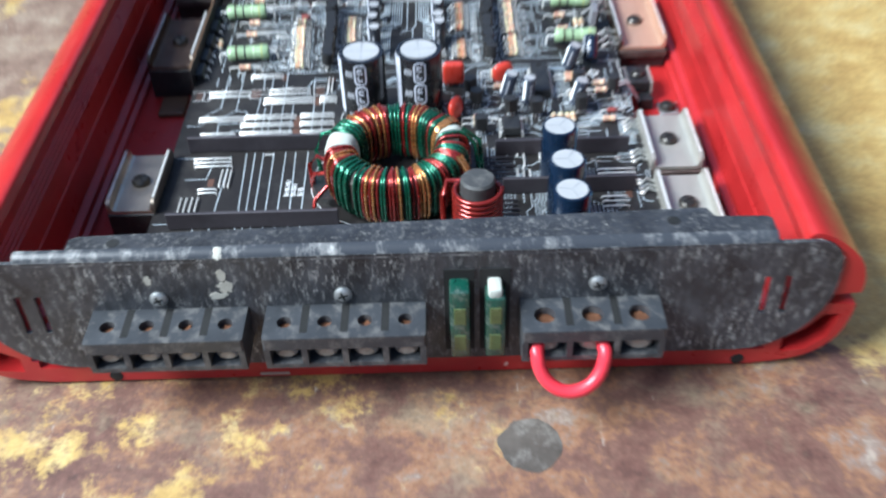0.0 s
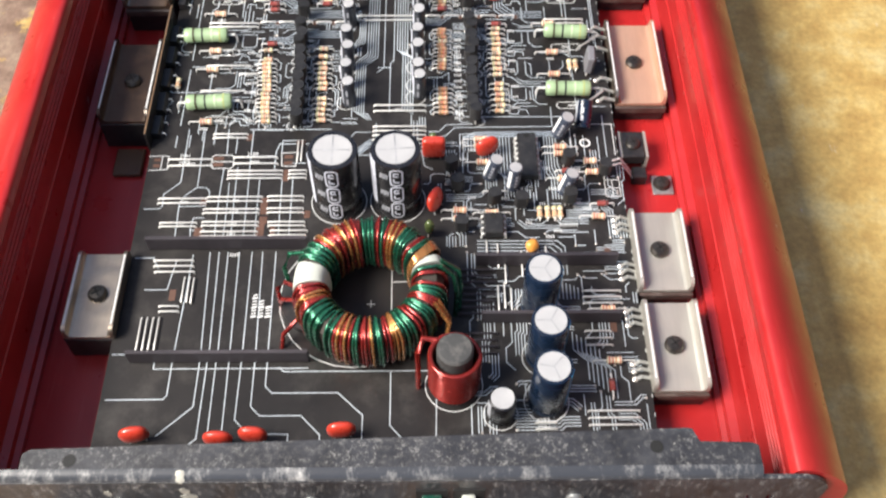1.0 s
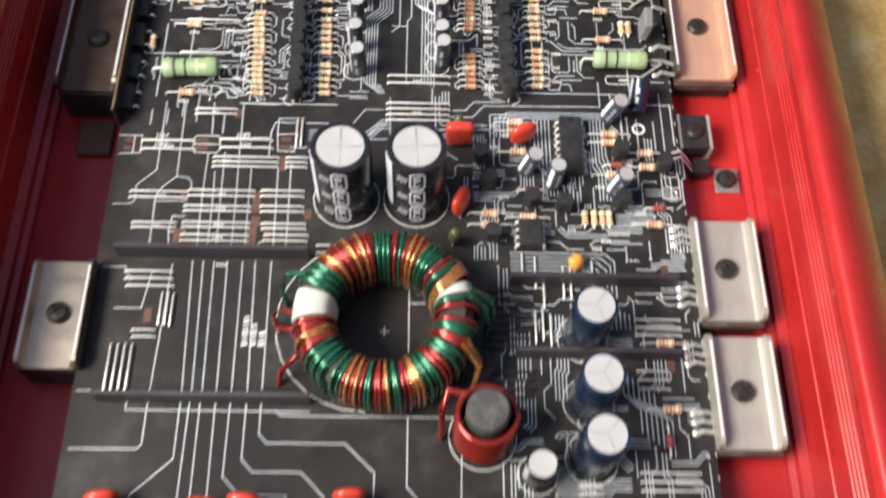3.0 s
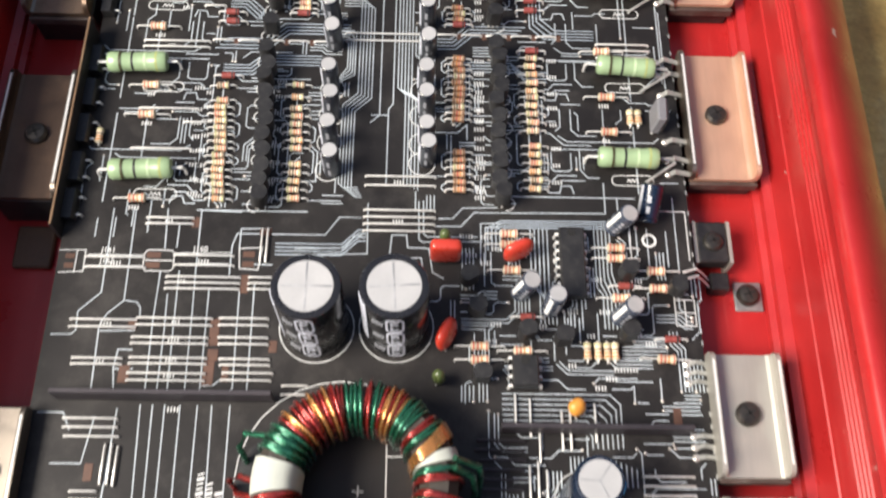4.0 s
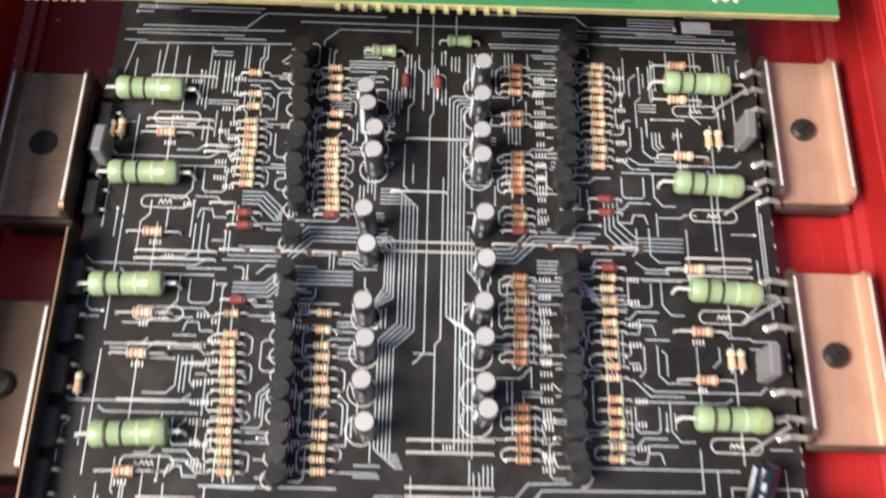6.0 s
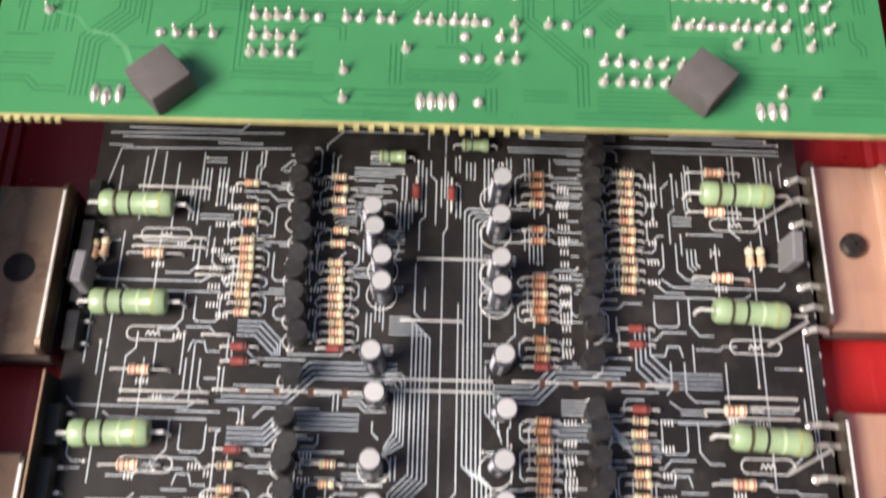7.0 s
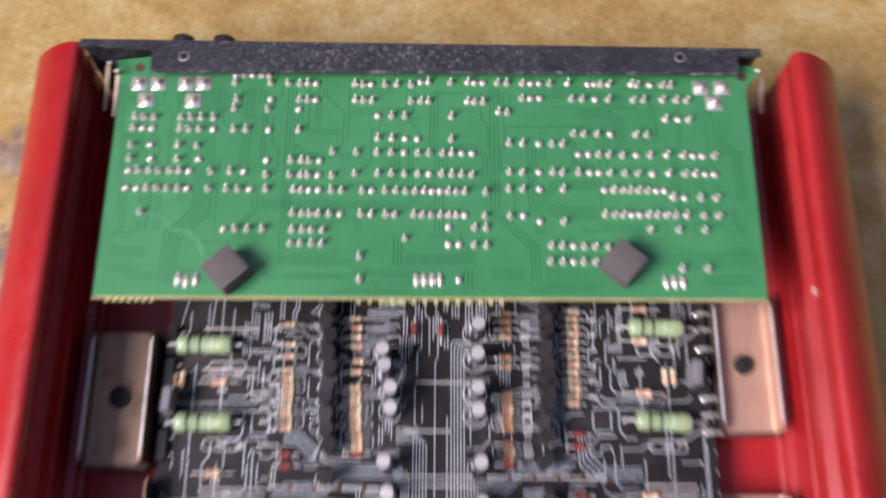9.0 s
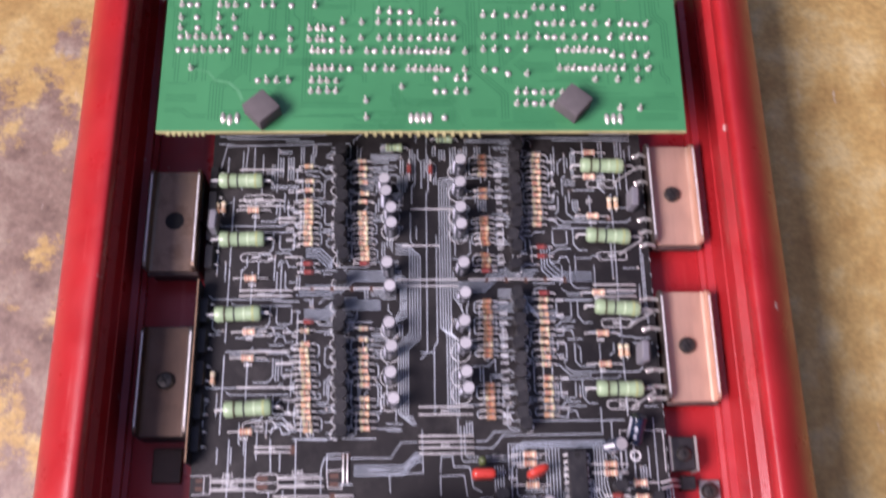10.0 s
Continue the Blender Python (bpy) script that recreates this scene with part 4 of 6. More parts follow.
def big_resistor(folded=False):
    t = thing("power_resistor", "pale green enamelled power resistor with dark colour bands", "resistor", "green power resistors")
    z = 3.6
    m = Matrix.Translation((0, 0, z)) @ ALONG
    body = part("body", lathe(bmesh.new(), [(1.2, -8.1), (2.35, -7.9), (2.8, -7.2), (2.8, -5), (2.6, -4.2), (2.6, 4.2), (2.8, 5), (2.8, 7.2), (2.35, 7.9), (1.2, 8.1)], 22, m), "green_ceramic", t)
    # the pale ring at 2.3 paints the window's glint on the enamel
    for c, mat in ((-4.4, "band_olive"), (-1.1, "band_black"), (2.3, "band_glint"), (5.4, "band_gold")):
        part("band", lathe(bmesh.new(), [(2.5, c - 0.36), (2.66 if abs(c) < 4 else 2.84, c - 0.3), (2.66 if abs(c) < 4 else 2.84, c + 0.3), (2.5, c + 0.36)], 22, m), mat, body)
    part("lead", tube(bmesh.new(), [(-11.2, 0, 0), (-11.2, 0, z * 0.7), (-10.7, 0, z), (-7.9, 0, z)], 0.42, 6), "lead", t)
    fold = [(7.9, 0, z), (11.4, 0.2, z), (12.6, -0.8, z - 0.4), (5.2, -5.6, 1.0), (4.7, -5.9, 0)]
    part("lead", tube(bmesh.new(), fold if folded else [(11.2, 0, 0), (11.2, 0, z * 0.7), (10.7, 0, z), (7.9, 0, z)], 0.38 if folded else 0.42, 6), "dull_lead" if folded else "lead", t)
    return t


put_all(big_resistor, [at(x, y, ZB, 0, 0, a) for x, y, a in (
    (-70.4, 360.4, 0), (-68.9, 337.4, 1), (-68.8, 309.4, 2), (-63.6, 276.0, 3))])
put_all(lambda: big_resistor(True), [at(x, y, ZB, 0, 0, a) for x, y, a in ((64.0, 366.8, -1), (64.4, 338.6, -3), (65.8, 311.2, -4), (64.5, 282.0, -1))])


def resistor(bands, half=3.6, mat="beige", label="small beige resistor with coloured bands", group="small resistors", r=0.92, ln=1.7):
    def build():
        t = thing("resistor", label, "resistor", group)
        z = r + 0.35
        m = Matrix.Translation((0, 0, z)) @ ALONG
        body = part("body", lathe(bmesh.new(), [(r * 0.4, -ln), (r, -ln * 0.9), (r, -ln * 0.55), (r * 0.86, -ln * 0.42), (r * 0.86, ln * 0.42), (r, ln * 0.55), (r, ln * 0.9), (r * 0.4, ln)], 12, m), mat, t)
        for c, bmat in zip((-0.7, -0.25, 0.15, 0.7), bands):
            rr = r * (1.04 if abs(c) > 0.5 else 0.9)
            part("band", lathe(bmesh.new(), [(r * 0.6, ln * c - 0.16), (rr, ln * c - 0.14), (rr, ln * c + 0.14), (r * 0.6, ln * c + 0.16)], 12, m), bmat, body)
        part("lead", leads(bmesh.new(), half, ln * 0.9, z, 0.21), "lead", t)
        return t
    return build


def column(x0, y0, x1, y1, n):
    return [(x0 + (x1 - x0) * k / max(1, n - 1), y0 + (y1 - y0) * k / max(1, n - 1)) for k in range(n)]


spots = []
for run in ((-46, 367.3, -46, 367.3, 1), (-45.6, 361.2, -45.6, 357.6, 2), (-45.6, 353.4, -45.3, 336.4, 9), (-45.2, 303.8, -45.2, 303.8, 1), (-45.3, 299, -43.4, 268.8, 15),
            (-26, 369.4, -25.7, 360.8, 4), (-25.3, 356.2, -25.3, 353, 2), (-25.5, 348.4, -24.8, 330.6, 10), (-24.8, 304.5, -24.6, 300.5, 2), (-24.6, 296.8, -24, 284.3, 6), (-24.2, 279.4, -23.9, 269.3, 5),
            (19.1, 371.4, 18.8, 364, 4), (18.8, 357.8, 18.9, 355, 2), (19.2, 346.4, 19.2, 336.6, 6), (19.4, 332, 19.4, 328, 3), (19.4, 314.4, 19.3, 294.4, 11), (19.6, 284, 19.6, 272.8, 6),
            (39.5, 372.3, 39, 344, 13), (39.7, 315, 39.6, 304, 5), (39.5, 302, 39.5, 291.2, 5), (40, 286.4, 39.8, 273.4, 6)):
    spots += column(*run)
kinds = [[], [], [], []]
for k, (x, y) in enumerate(spots):
    kinds[3 if 18 < x < 20 and k % 5 else (k * 7 + k // 3) % 3].append(at(x + rng.uniform(-0.3, 0.3), y, ZB, 0, 0, rng.uniform(-3, 3) + rng.choice((0, 180))))
put_all(resistor(("band_orange", "band_orange", "band_brown", "band_gold")), kinds[0])
put_all(resistor(("band_brown", "band_black", "band_red", "band_gold")), kinds[1])
put_all(resistor(("band_red", "band_red", "band_orange", "band_gold")), kinds[2])
put_all(resistor(("band_brown", "band_red", "band_orange", "band_brown"), mat="tan", label="small tan resistor with brown and orange bands"), kinds[3])
put_all(resistor(("band_red", "band_red", "band_orange", "band_red"), 6.2, r=1.15, ln=2.3, label="beige banded resistor with long tinned leads", group="long-lead resistors"),
        [at(x, y, ZB, 0, 0, a) for x, y, a in ((-65.7, 349.5, 0), (-65.4, 323.2, 0), (-64.9, 303.4, 1), (-64.9, 294, 0), (-64.1, 268.5, 1), (59.9, 373.2, 0), (59.3, 363.2, 0), (59.7, 347.3, -2), (59.8, 317.6, 0), (60.3, 302.4, 0), (60.4, 291.2, 0),
                                               (69.7, 191.5, 0), (69.7, 173.6, 0), (70.3, 226.8, -2), (32.4, 260, 0), (32.3, 257, 0), (32.9, 249.8, 0), (59.8, 256.5, 0), (59.7, 253.6, 0), (69.6, 250.2, 0), (69.9, 245.4, 0), (60.3, 242.7, 0), (24.6, 229.5, 0), (24.6, 226, 0), (35.1, 228.4, 0))])
put_all(resistor(("band_orange", "band_orange", "band_brown", "band_gold"), 2.6, r=1.0, ln=2.2, label="beige banded resistor lying crosswise beside its neighbours", group="crosswise resistors"),
        [at(x, y, ZB, 0, 0, 90) for x, y in ((66.3, 352.4), (68.8, 352.4), (66.4, 296), (68.6, 296), (51, 228.6), (53.6, 228.6), (55.9, 228.6), (57.8, 228.6), (-79, 350), (-76.6, 350.5), (-76.5, 287))])


def diode(label, group, mat="red_glass"):
    def build():
        t = thing("diode", label, "diode", group)
        m = Matrix.Translation((0, 0, 1.5)) @ ALONG
        body = part("body", lathe(bmesh.new(), [(0.4, -1.9), (0.95, -1.7), (0.95, 1.7), (0.4, 1.9)], 12, m), mat, t)
        part("band", lathe(bmesh.new(), [(0.7, 0.9), (0.98, 0.95), (0.98, 1.4), (0.7, 1.45)], 12, m), "band_black", body)
        part("lead", leads(bmesh.new(), 4.0, 1.8, 1.5, 0.26), "lead", t)
        return t
    return build


put_all(diode("small red glass diode with a black band", "red diodes"), [at(x, y, ZB, 0, 0, a) for x, y, a in (
    (-8.5, 366.2, 90), (-0.5, 366, 90), (-45.1, 328.7, 0), (-44.7, 325.5, 0), (-44.2, 307, 0), (-24.8, 328.8, 0), (40, 335, 0), (40, 331.5, 0), (72.1, 232, 0), (68.2, 165.5, 90), (36.5, 237.3, 0), (61.5, 246, 0), (19.5, 326, 0), (40, 317.4, 0))])
put_all(resistor(("band_brown", "band_black", "band_gold", "band_gold"), 5.0, "green_ceramic", "small pale green resistor near the far board edge", "small green resistors", 1.5, 3.2), [at(-14.2, 374.8, ZB), at(4.8, 378.4, ZB)])


# ---- radial capacitors ----
def wrap(bm, lines, r, width):
    """Lines of (arc length, height) laid as raised print round a cylinder."""
    for line in lines:
        for (ua, va), (ub, vb) in zip(line, line[1:]):
            n = math.hypot(ub - ua, vb - va) or 1.0
            du, dv = -(vb - va) / n * width / 2, (ub - ua) / n * width / 2
            quad = [(ua - du, va - dv), (ua + du, va + dv), (ub + du, vb + dv), (ub - du, vb - dv)]
            rings = [[bm.verts.new((rr * math.cos(u / r), rr * math.sin(u / r), v)) for u, v in quad] for rr in (r * 0.995, r * 1.008)]
            bm.faces.new(rings[1])
            for k in range(4):
                bm.faces.new((rings[0][k], rings[0][(k + 1) % 4], rings[1][(k + 1) % 4], rings[1][k]))


def can(r, h, sleeve, stripe, label, group, cross=True, name="electrolytic_capacitor", bars=0, end="alu"):
    def build():
        t = thing(name, label, "capacitor", group)
        lip = 0.77 if r > 7 else 0.83
        sl = part("sleeve", lathe(bmesh.new(), [(r * 0.9, 0.2), (r, 0.5), (r, r * 0.35), (r * 0.93, r * 0.45), (r, r * 0.58), (r, h - 0.6), (r * 0.97, h - 0.15), (r * (lip + 0.04), h), (r * (lip - 0.02), h - 0.15)], 32), sleeve, t)
        top = part("top", lathe(bmesh.new(), [(r * lip, h - 0.8), (r * lip, h + 0.02), (r * 0.5, h + 0.05)], 32), end, t, "bare aluminium top" if end == "alu" else "dark sleeved end")
        if cross:
            for a in ((0, 90) if cross == 2 else (30, 150, 270)):
                bm = bmesh.new()
                if cross == 2:
                    box(bm, -r * 0.72, r * 0.72, -r * 0.03, r * 0.03, h, h + 0.09)
                else:
                    box(bm, 0, r * 0.78, -r * 0.03, r * 0.03, h, h + 0.09)
                part("score", bm, "groove", top, m=at(0, 0, 0, 0, 0, a))
        bm = bmesh.new()
        w = 0.5
        ring = [[(rr * math.cos(a), rr * math.sin(a)) for a in (w * (j / 6 - 0.5) for j in range(7))] for rr in (r * 0.98, r * 1.012)]
        prism(bm, ring[0] + ring[1][::-1], r * 0.7, h - 0.5)
        part("stripe", bm, stripe, sl, "printed polarity stripe", at(0, 0, 0, 0, 0, 200))
        for k in range(bars if r > 7 else 0):
            lo, hi, wd = 1.6 + k * 8.4, 9.0 + k * 8.4, 1.9
            bm = bmesh.new()
            wrap(bm, [round_outline(-wd, wd, lo, hi, (1.3,) * 4, 3) + [(-wd + 1.3 - 1.3, lo + 1.3)], [(-0.8, lo + 5.8), (0.8, lo + 5.8)], [(-0.8, lo + 5.8), (-0.8, lo + 4.4), (0.8, lo + 4.4)], [(-0.8, lo + 3.2), (-0.8, lo + 1.6), (0.8, lo + 1.6)]], r, 0.5)
            part("print_mark", bm, "pale_print", sl, "pale printed oval", at(0, 0, 0, 0, 0, 268))
            bm = bmesh.new()
            wrap(bm, [[(0.6 * j - 1.4, lo + 2.4 + 0.3 * (j % 2)), (0.6 * j - 1.0, lo + 4.8)] for j in range(5)], r, 0.4)
            part("print_mark", bm, "print", sl, m=at(0, 0, 0, 0, 0, 238))
        for k in range(0 if r > 7 else bars):
            bm = bmesh.new()
            wv = 0.34
            ring = [[(rr * math.cos(a), rr * math.sin(a)) for a in (wv * (j / 5 - 0.5) for j in range(6))] for rr in (r * 0.985, r * 1.01)]
            lo = r * 0.9 + k * (h - r * 1.6) / bars
            prism(bm, ring[0] + ring[1][::-1], lo, lo + (h - r * 1.6) / bars * 0.62)
            part("print_mark", bm, "print", sl, m=at(0, 0, 0, 0, 0, 258))
        return t
    return build


put_all(can(8.0, 27, "sleeve", "pale_print", "large black sleeved capacitor with a scored aluminium top", "large black capacitors", 2, bars=3), [at(-15.6, 234.2, ZB, 0, 0, 0), at(4.0, 234.6, ZB, 0, 0, 4)])
put_all(can(5.5, 22.5, "sleeve_blue", "sleeve_light_blue", "dark blue sleeved capacitor with a light blue stripe", "blue capacitors", 3, bars=3), [at(48.2, 193, ZB, 0, 0, 146), at(48.8, 175.6, ZB, 0, 0, 150), at(48.6, 161, ZB, 0, 0, 140)])
put_all(can(4.0, 11, "sleeve", "print", "small black capacitor with an aluminium top", "small black capacitors", 0), [at(35, 157, ZB)])
small = [at(x, y, ZB, rx, ry, a) for x, y, rx, ry, a in (
    (-17.6, 357.6, 0, 0, 20), (-17.3, 352.6, 0, 2, 40), (-15.2, 347, 3, 0, 10), (-15.0, 341.4, 4, 0, 0), (-15.8, 325.6, 0, -3, 0), (-15.4, 318.8, 8, 0, 0), (-15.6, 303.8, 0, 0, 5), (-15.2, 295.4, 0, 2, 0), (-15, 286.4, 0, 0, 9), (-14, 278.2, 3, 0, 0),
    (10.2, 366, 3, 0, 0), (9.7, 357.3, 4, 1, 0), (9.9, 347.2, 3, 0, 0), (10.2, 341, 4, -1, 0), (10.6, 326.4, 4, 0, 0), (10.9, 316.6, 10, 0, 0), (10.2, 305.2, 4, 1, 0), (10.6, 297, 3, 0, 0), (10.7, 287.4, 4, 0, 0), (11, 282, 5, 1, 0))]
put_all(can(2.35, 12.6, "sleeve_grey", "pale_print", "small black sleeved capacitor with a bright top", "small capacitor rows", 0, bars=2), small)
put_all(can(2.45, 10.2, "sleeve_silver", "silk", "small blue-grey capacitor leaning over with pale print", "leaning capacitors", 0, bars=4), [at(x, y, ZB + 1, rx, ry, a) for x, y, rx, ry, a in (
    (34.6, 243.8, 2, 13, 0), (42.2, 239.4, 0, 5, 30), (59.4, 262.4, 0, 15, 350), (59.4, 237.4, 0, 12, 0))])
put_all(can(2.8, 10, "sleeve_blue", "print", "dark blue capacitor leaning back on its leads", "blue leaning capacitors", 0, bars=2, end="sleeve_blue"), [at(67.9, 263.4, ZB + 2.9, -55, 0, -8)])


def film_cap(mat, label, group, w=4.2, h=7.6, square=0.75):
    def build():
        t = thing("dipped_capacitor", label, "capacitor", group)
        bm = bmesh.new()
        bmesh.ops.create_icosphere(bm, subdivisions=3, radius=1)
        for v in bm.verts:
            d = v.co.copy()
            v.co = Vector((w * math.copysign(abs(d.x) ** square, d.x), 1.7 * math.copysign(abs(d.y) ** min(1, square + 0.3), d.y), h * 0.5 * math.copysign(abs(d.z) ** min(0.8, square + 0.05), d.z) + h * 0.5 + 1.2))
        part("body", bm, mat, t, smooth=80)
        for s in (-1, 1):
            part("lead", tube(bmesh.new(), [(s * w * 0.55, 0, 0), (s * w * 0.55, 0, 2.5)], 0.3, 6), "lead", t)
        return t
    return build


put_all(film_cap("red_dip", "glossy red dipped film capacitor", "red film capacitors"), [at(x, y, ZB, rx, 0, a) for x, y, rx, a in (
    (34.6, 253.2, -8, 24), (17.4, 230.8, -14, 62), (-68.6, 149.4, 0, 8), (-45, 148, 0, 0), (-35.3, 149.2, 0, -4), (-10.5, 150.4, 0, 4))])
put_all(film_cap("red_dip", "blocky red dipped film capacitor beside the large capacitor", "red film capacitors", 4.0, 9.0, 0.3), [at(16.0, 253.0, ZB, 0, 0, 0)])
put_all(film_cap("tantalum", "small orange dipped capacitor", "orange capacitors", 2.2, 4.4), [at(48.6, 212.6, ZB, -35, 0, 35)])
put_all(film_cap("green_glass", "small dark green dipped capacitor", "small green capacitors", 1.5, 6.4), [at(14.5, 220.6, ZB, 0, 0, 60), at(15.8, 257.5, ZB, 0, 0, 0)])


# ---- transistors and chips ----
def to92():
    t = thing("transistor", "small black half-round transistor on three legs", "transistor", "small transistors")
    out = [(2.3 * math.cos(a), 2.3 * math.sin(a)) for a in (radians(-50 + 280 * k / 14) for k in range(15))]
    part("package", prism(bmesh.new(), out, 2.6, 7.6), "plastic", t)
    for x in (-1.27, 0, 1.27):
        part("leg", tube(bmesh.new(), [(x, 0, 0), (x, 0, 2.8)], 0.25, 5), "lead", t)
    return t


legs = []
for run, turn in (((-34.6, 371.5, -32.9, 330.5, 10), -90), ((-33.4, 321.7, -33.4, 321.7, 1), 0), ((-33.2, 312.6, -32.2, 267.6, 11), -90),
                  ((31.6, 378, 30, 333.8, 11), 90), ((29.3, 326.5, 29.3, 326.5, 1), 0), ((30.4, 315.8, 30.6, 269.4, 11), 90)):
    legs += [at(x + rng.uniform(-0.4, 0.4), y, ZB, rng.uniform(-5, 5), rng.uniform(-6, 6), turn + rng.uniform(-12, 12)) for x, y in column(*run)]
legs += [at(x, y, ZB, 0, 0, a) for x, y, a in ((24.9, 221.4, 0), (36, 232.4, 20), (44.8, 231, 0), (61, 232.6, 10), (61.8, 249, 180), (74, 244.8, 90), (22, 246.5, 30), (24, 238.6, 200))]
put_all(to92, legs)


def flat_package():
    t = thing("driver_transistor", "grey moulded flat transistor standing upright at the board edge", "transistor", "flat transistors")
    part("package", box(bmesh.new(), -1.3, 1.3, -3.6, 3.6, 2.0, 9.4, 0.4), "grey_case", t)
    part("back_plate", box(bmesh.new(), 1.3, 1.8, -3.4, 3.4, 2.2, 9.1), "plastic", t, "dark back plate")
    for y in (-2.3, 0, 2.3):
        part("leg", tube(bmesh.new(), [(0, y, 0), (0, y, 2.8)], 0.35, 5), "lead", t)
    return t


put_all(flat_package, [at(73.4, 352.4, ZB, 0, 6, -4), at(72.4, 294.2, ZB, 0, 6, -3), at(-78.8, 342.6, ZB, 4, 0, 178)])


def chip(pins, length, width=6.4):
    def build():
        t = thing("integrated_circuit", "black dual-in-line chip with tinned pins", "chip", "chips")
        part("package", box(bmesh.new(), -width / 2, width / 2, -length / 2, length / 2, 0.8, 4.2, 0.35), "plastic", t)
        part("notch", lathe(bmesh.new(), [(1.1, 4.15), (1.1, 4.25)], 14, Matrix.Translation((0, length / 2 - 1.6, 0))), "hole_shade", t)
        pin = finish(tube(bmesh.new(), [(width / 2 - 0.3, 0, 2.4), (width / 2 + 0.5, 0, 2.4), (width / 2 + 0.75, 0, 0)], 0.42, 6), "pin", "lead")
        for s in (0, 180):
            for k in range(pins // 2):
                part("pin", pin, "lead", t, m=at(0, (k - (pins // 2 - 1) / 2) * 2.3, 0, 0, 0, s))
        return t
    return build


put_all(chip(16, 19), [at(48.1, 251.6, ZB)])
put_all(chip(8, 8.0), [at(35.4, 222.8, ZB, 0, 0, 0)])

# ---- toroidal transformer ----
toroid = thing("toroid_transformer", "toroidal transformer wound with red, green and copper wire", "transformer")
RIN, ROUT, ZLO, ZHI = 13.6, 22.0, 2.6, 18.0
bm = bmesh.new()
ring = [(RIN, ZLO + 3), (RIN + 2, ZLO), (ROUT - 2, ZLO), (ROUT, ZLO + 3), (ROUT, ZHI - 3), (ROUT - 2.2, ZHI), (RIN + 2.2, ZHI), (RIN, ZHI - 3)]
rows = [[bm.verts.new((r * math.cos(a), r * math.sin(a), z)) for r, z in ring] for a in (2 * math.pi * k / 48 for k in range(48))]
for a, b in zip(rows, rows[1:] + rows[:1]):
    for k in range(8):
        bm.faces.new((a[k], a[(k + 1) % 8], b[(k + 1) % 8], b[k]))
part("core", bm, "core_coat", toroid, "grey coated ferrite core")


def turn_mesh(name, mat, lift, skew):
    pts = []
    mr, mz, hr, hz = (RIN + ROUT) / 2, (ZLO + ZHI) / 2, (ROUT - RIN) / 2 + 0.5 + lift, (ZHI - ZLO) / 2 + 0.5 + lift
    for k in range(28):
        a = 2 * math.pi * k / 28
        c, s = math.cos(a), math.sin(a)
        r = mr + hr * math.copysign(abs(c) ** 0.62, c)
        z = mz + hz * math.copysign(abs(s) ** 0.7, s)
        q = skew * (r - mr) / hr
        pts.append((r * math.cos(q), r * math.sin(q), z))
    return finish(tube(bmesh.new(), pts, 0.46, 7, True), name, mat, 80)


CROSSED = turn_mesh("winding", "wire_copper", 1.0, 0.11)
WIRES = {c: [turn_mesh("winding", "wire_" + c, lift, 0.02 * (n - 1)) for n, lift in enumerate((0.0, 0.35, 0.8))] for c in ("red", "green", "copper")}
# sectors of the winding: start, end, colour; the pale coated core shows in between
for a0, a1, colour in ((2, 7, "red"), (8, 12, "green"), (22, 31, "copper"), (34, 38, "green"), (39, 44, "red"), (48, 59, "green"), (60, 66, "copper"), (67, 75, "copper"), (76, 82, "green"), (83, 88, "red"), (89, 95, "green"), (96, 101, "green"),
                       (102, 108, "red"), (109, 117, "copper"), (118, 127, "copper"), (128, 135, "red"), (137, 144, "copper"), (146, 163, "green"), (190, 198, "red"), (199, 206, "copper"), (207, 213, "red"), (215, 232, "green"),
                       (236, 243, "green"), (244, 258, "copper"), (259, 263, "green"), (264, 270, "red"), (271, 275, "copper"), (276, 284, "green"), (285, 290, "red")):
    n = max(1, round((a1 - a0) / 2.1))
    for j in range(n):
        part("winding", CROSSED if a0 == 22 else WIRES["red" if colour == "copper" and (j + a0) % 3 == 1 else colour][(j + a0) % 3], "wire_red", toroid, m=at(0, 0, 0, 0, 0, a0 + (a1 - a0) * j / n + rng.uniform(-0.4, 0.4)))
for a0, a1, colour in ((291, 297, "copper"), (298, 309, "green"), (311, 318, "red"), (320, 331, "green"), (333, 339, "red"), (342, 348, "green"), (350, 355, "red")):
    n = max(1, round((a1 - a0) / 2.1))
    for j in range(n):
        part("winding", WIRES[colour][(j + a0) % 3], "wire_red", toroid, m=at(0, 0, 0, 0, 0, a0 + (a1 - a0) * j / n + rng.uniform(-0.4, 0.4)))
mr, mz, hr, hz = (RIN + ROUT) / 2, (ZLO + ZHI) / 2, (ROUT - RIN) / 2 + 1.2, (ZHI - ZLO) / 2 + 1.2
for first, span in ((166, 21), (13.5, 7)):
    bm, rows = bmesh.new(), []
    for j in range(8):
        q, row = radians(first + span * j / 7), []
        for k in range(24):
            c, s = math.cos(2 * math.pi * k / 24), math.sin(2 * math.pi * k / 24)
            r = mr + hr * math.copysign(abs(c) ** 0.64, c) + 0.1 * noise.noise((j, k, 0.3))
            row.append(bm.verts.new((r * math.cos(q), r * math.sin(q), mz + hz * math.copysign(abs(s) ** 0.72, s))))
        rows.append(row)
    for a, b in zip(rows, rows[1:]):
        for k in range(24):
            bm.faces.new((a[k], a[(k + 1) % 24], b[(k + 1) % 24], b[k]))
    bm.faces.new(rows[0][::-1])
    bm.faces.new(rows[-1])
    part("tape", bm, "tape", toroid, "white glass tape over the bare core", smooth=60)
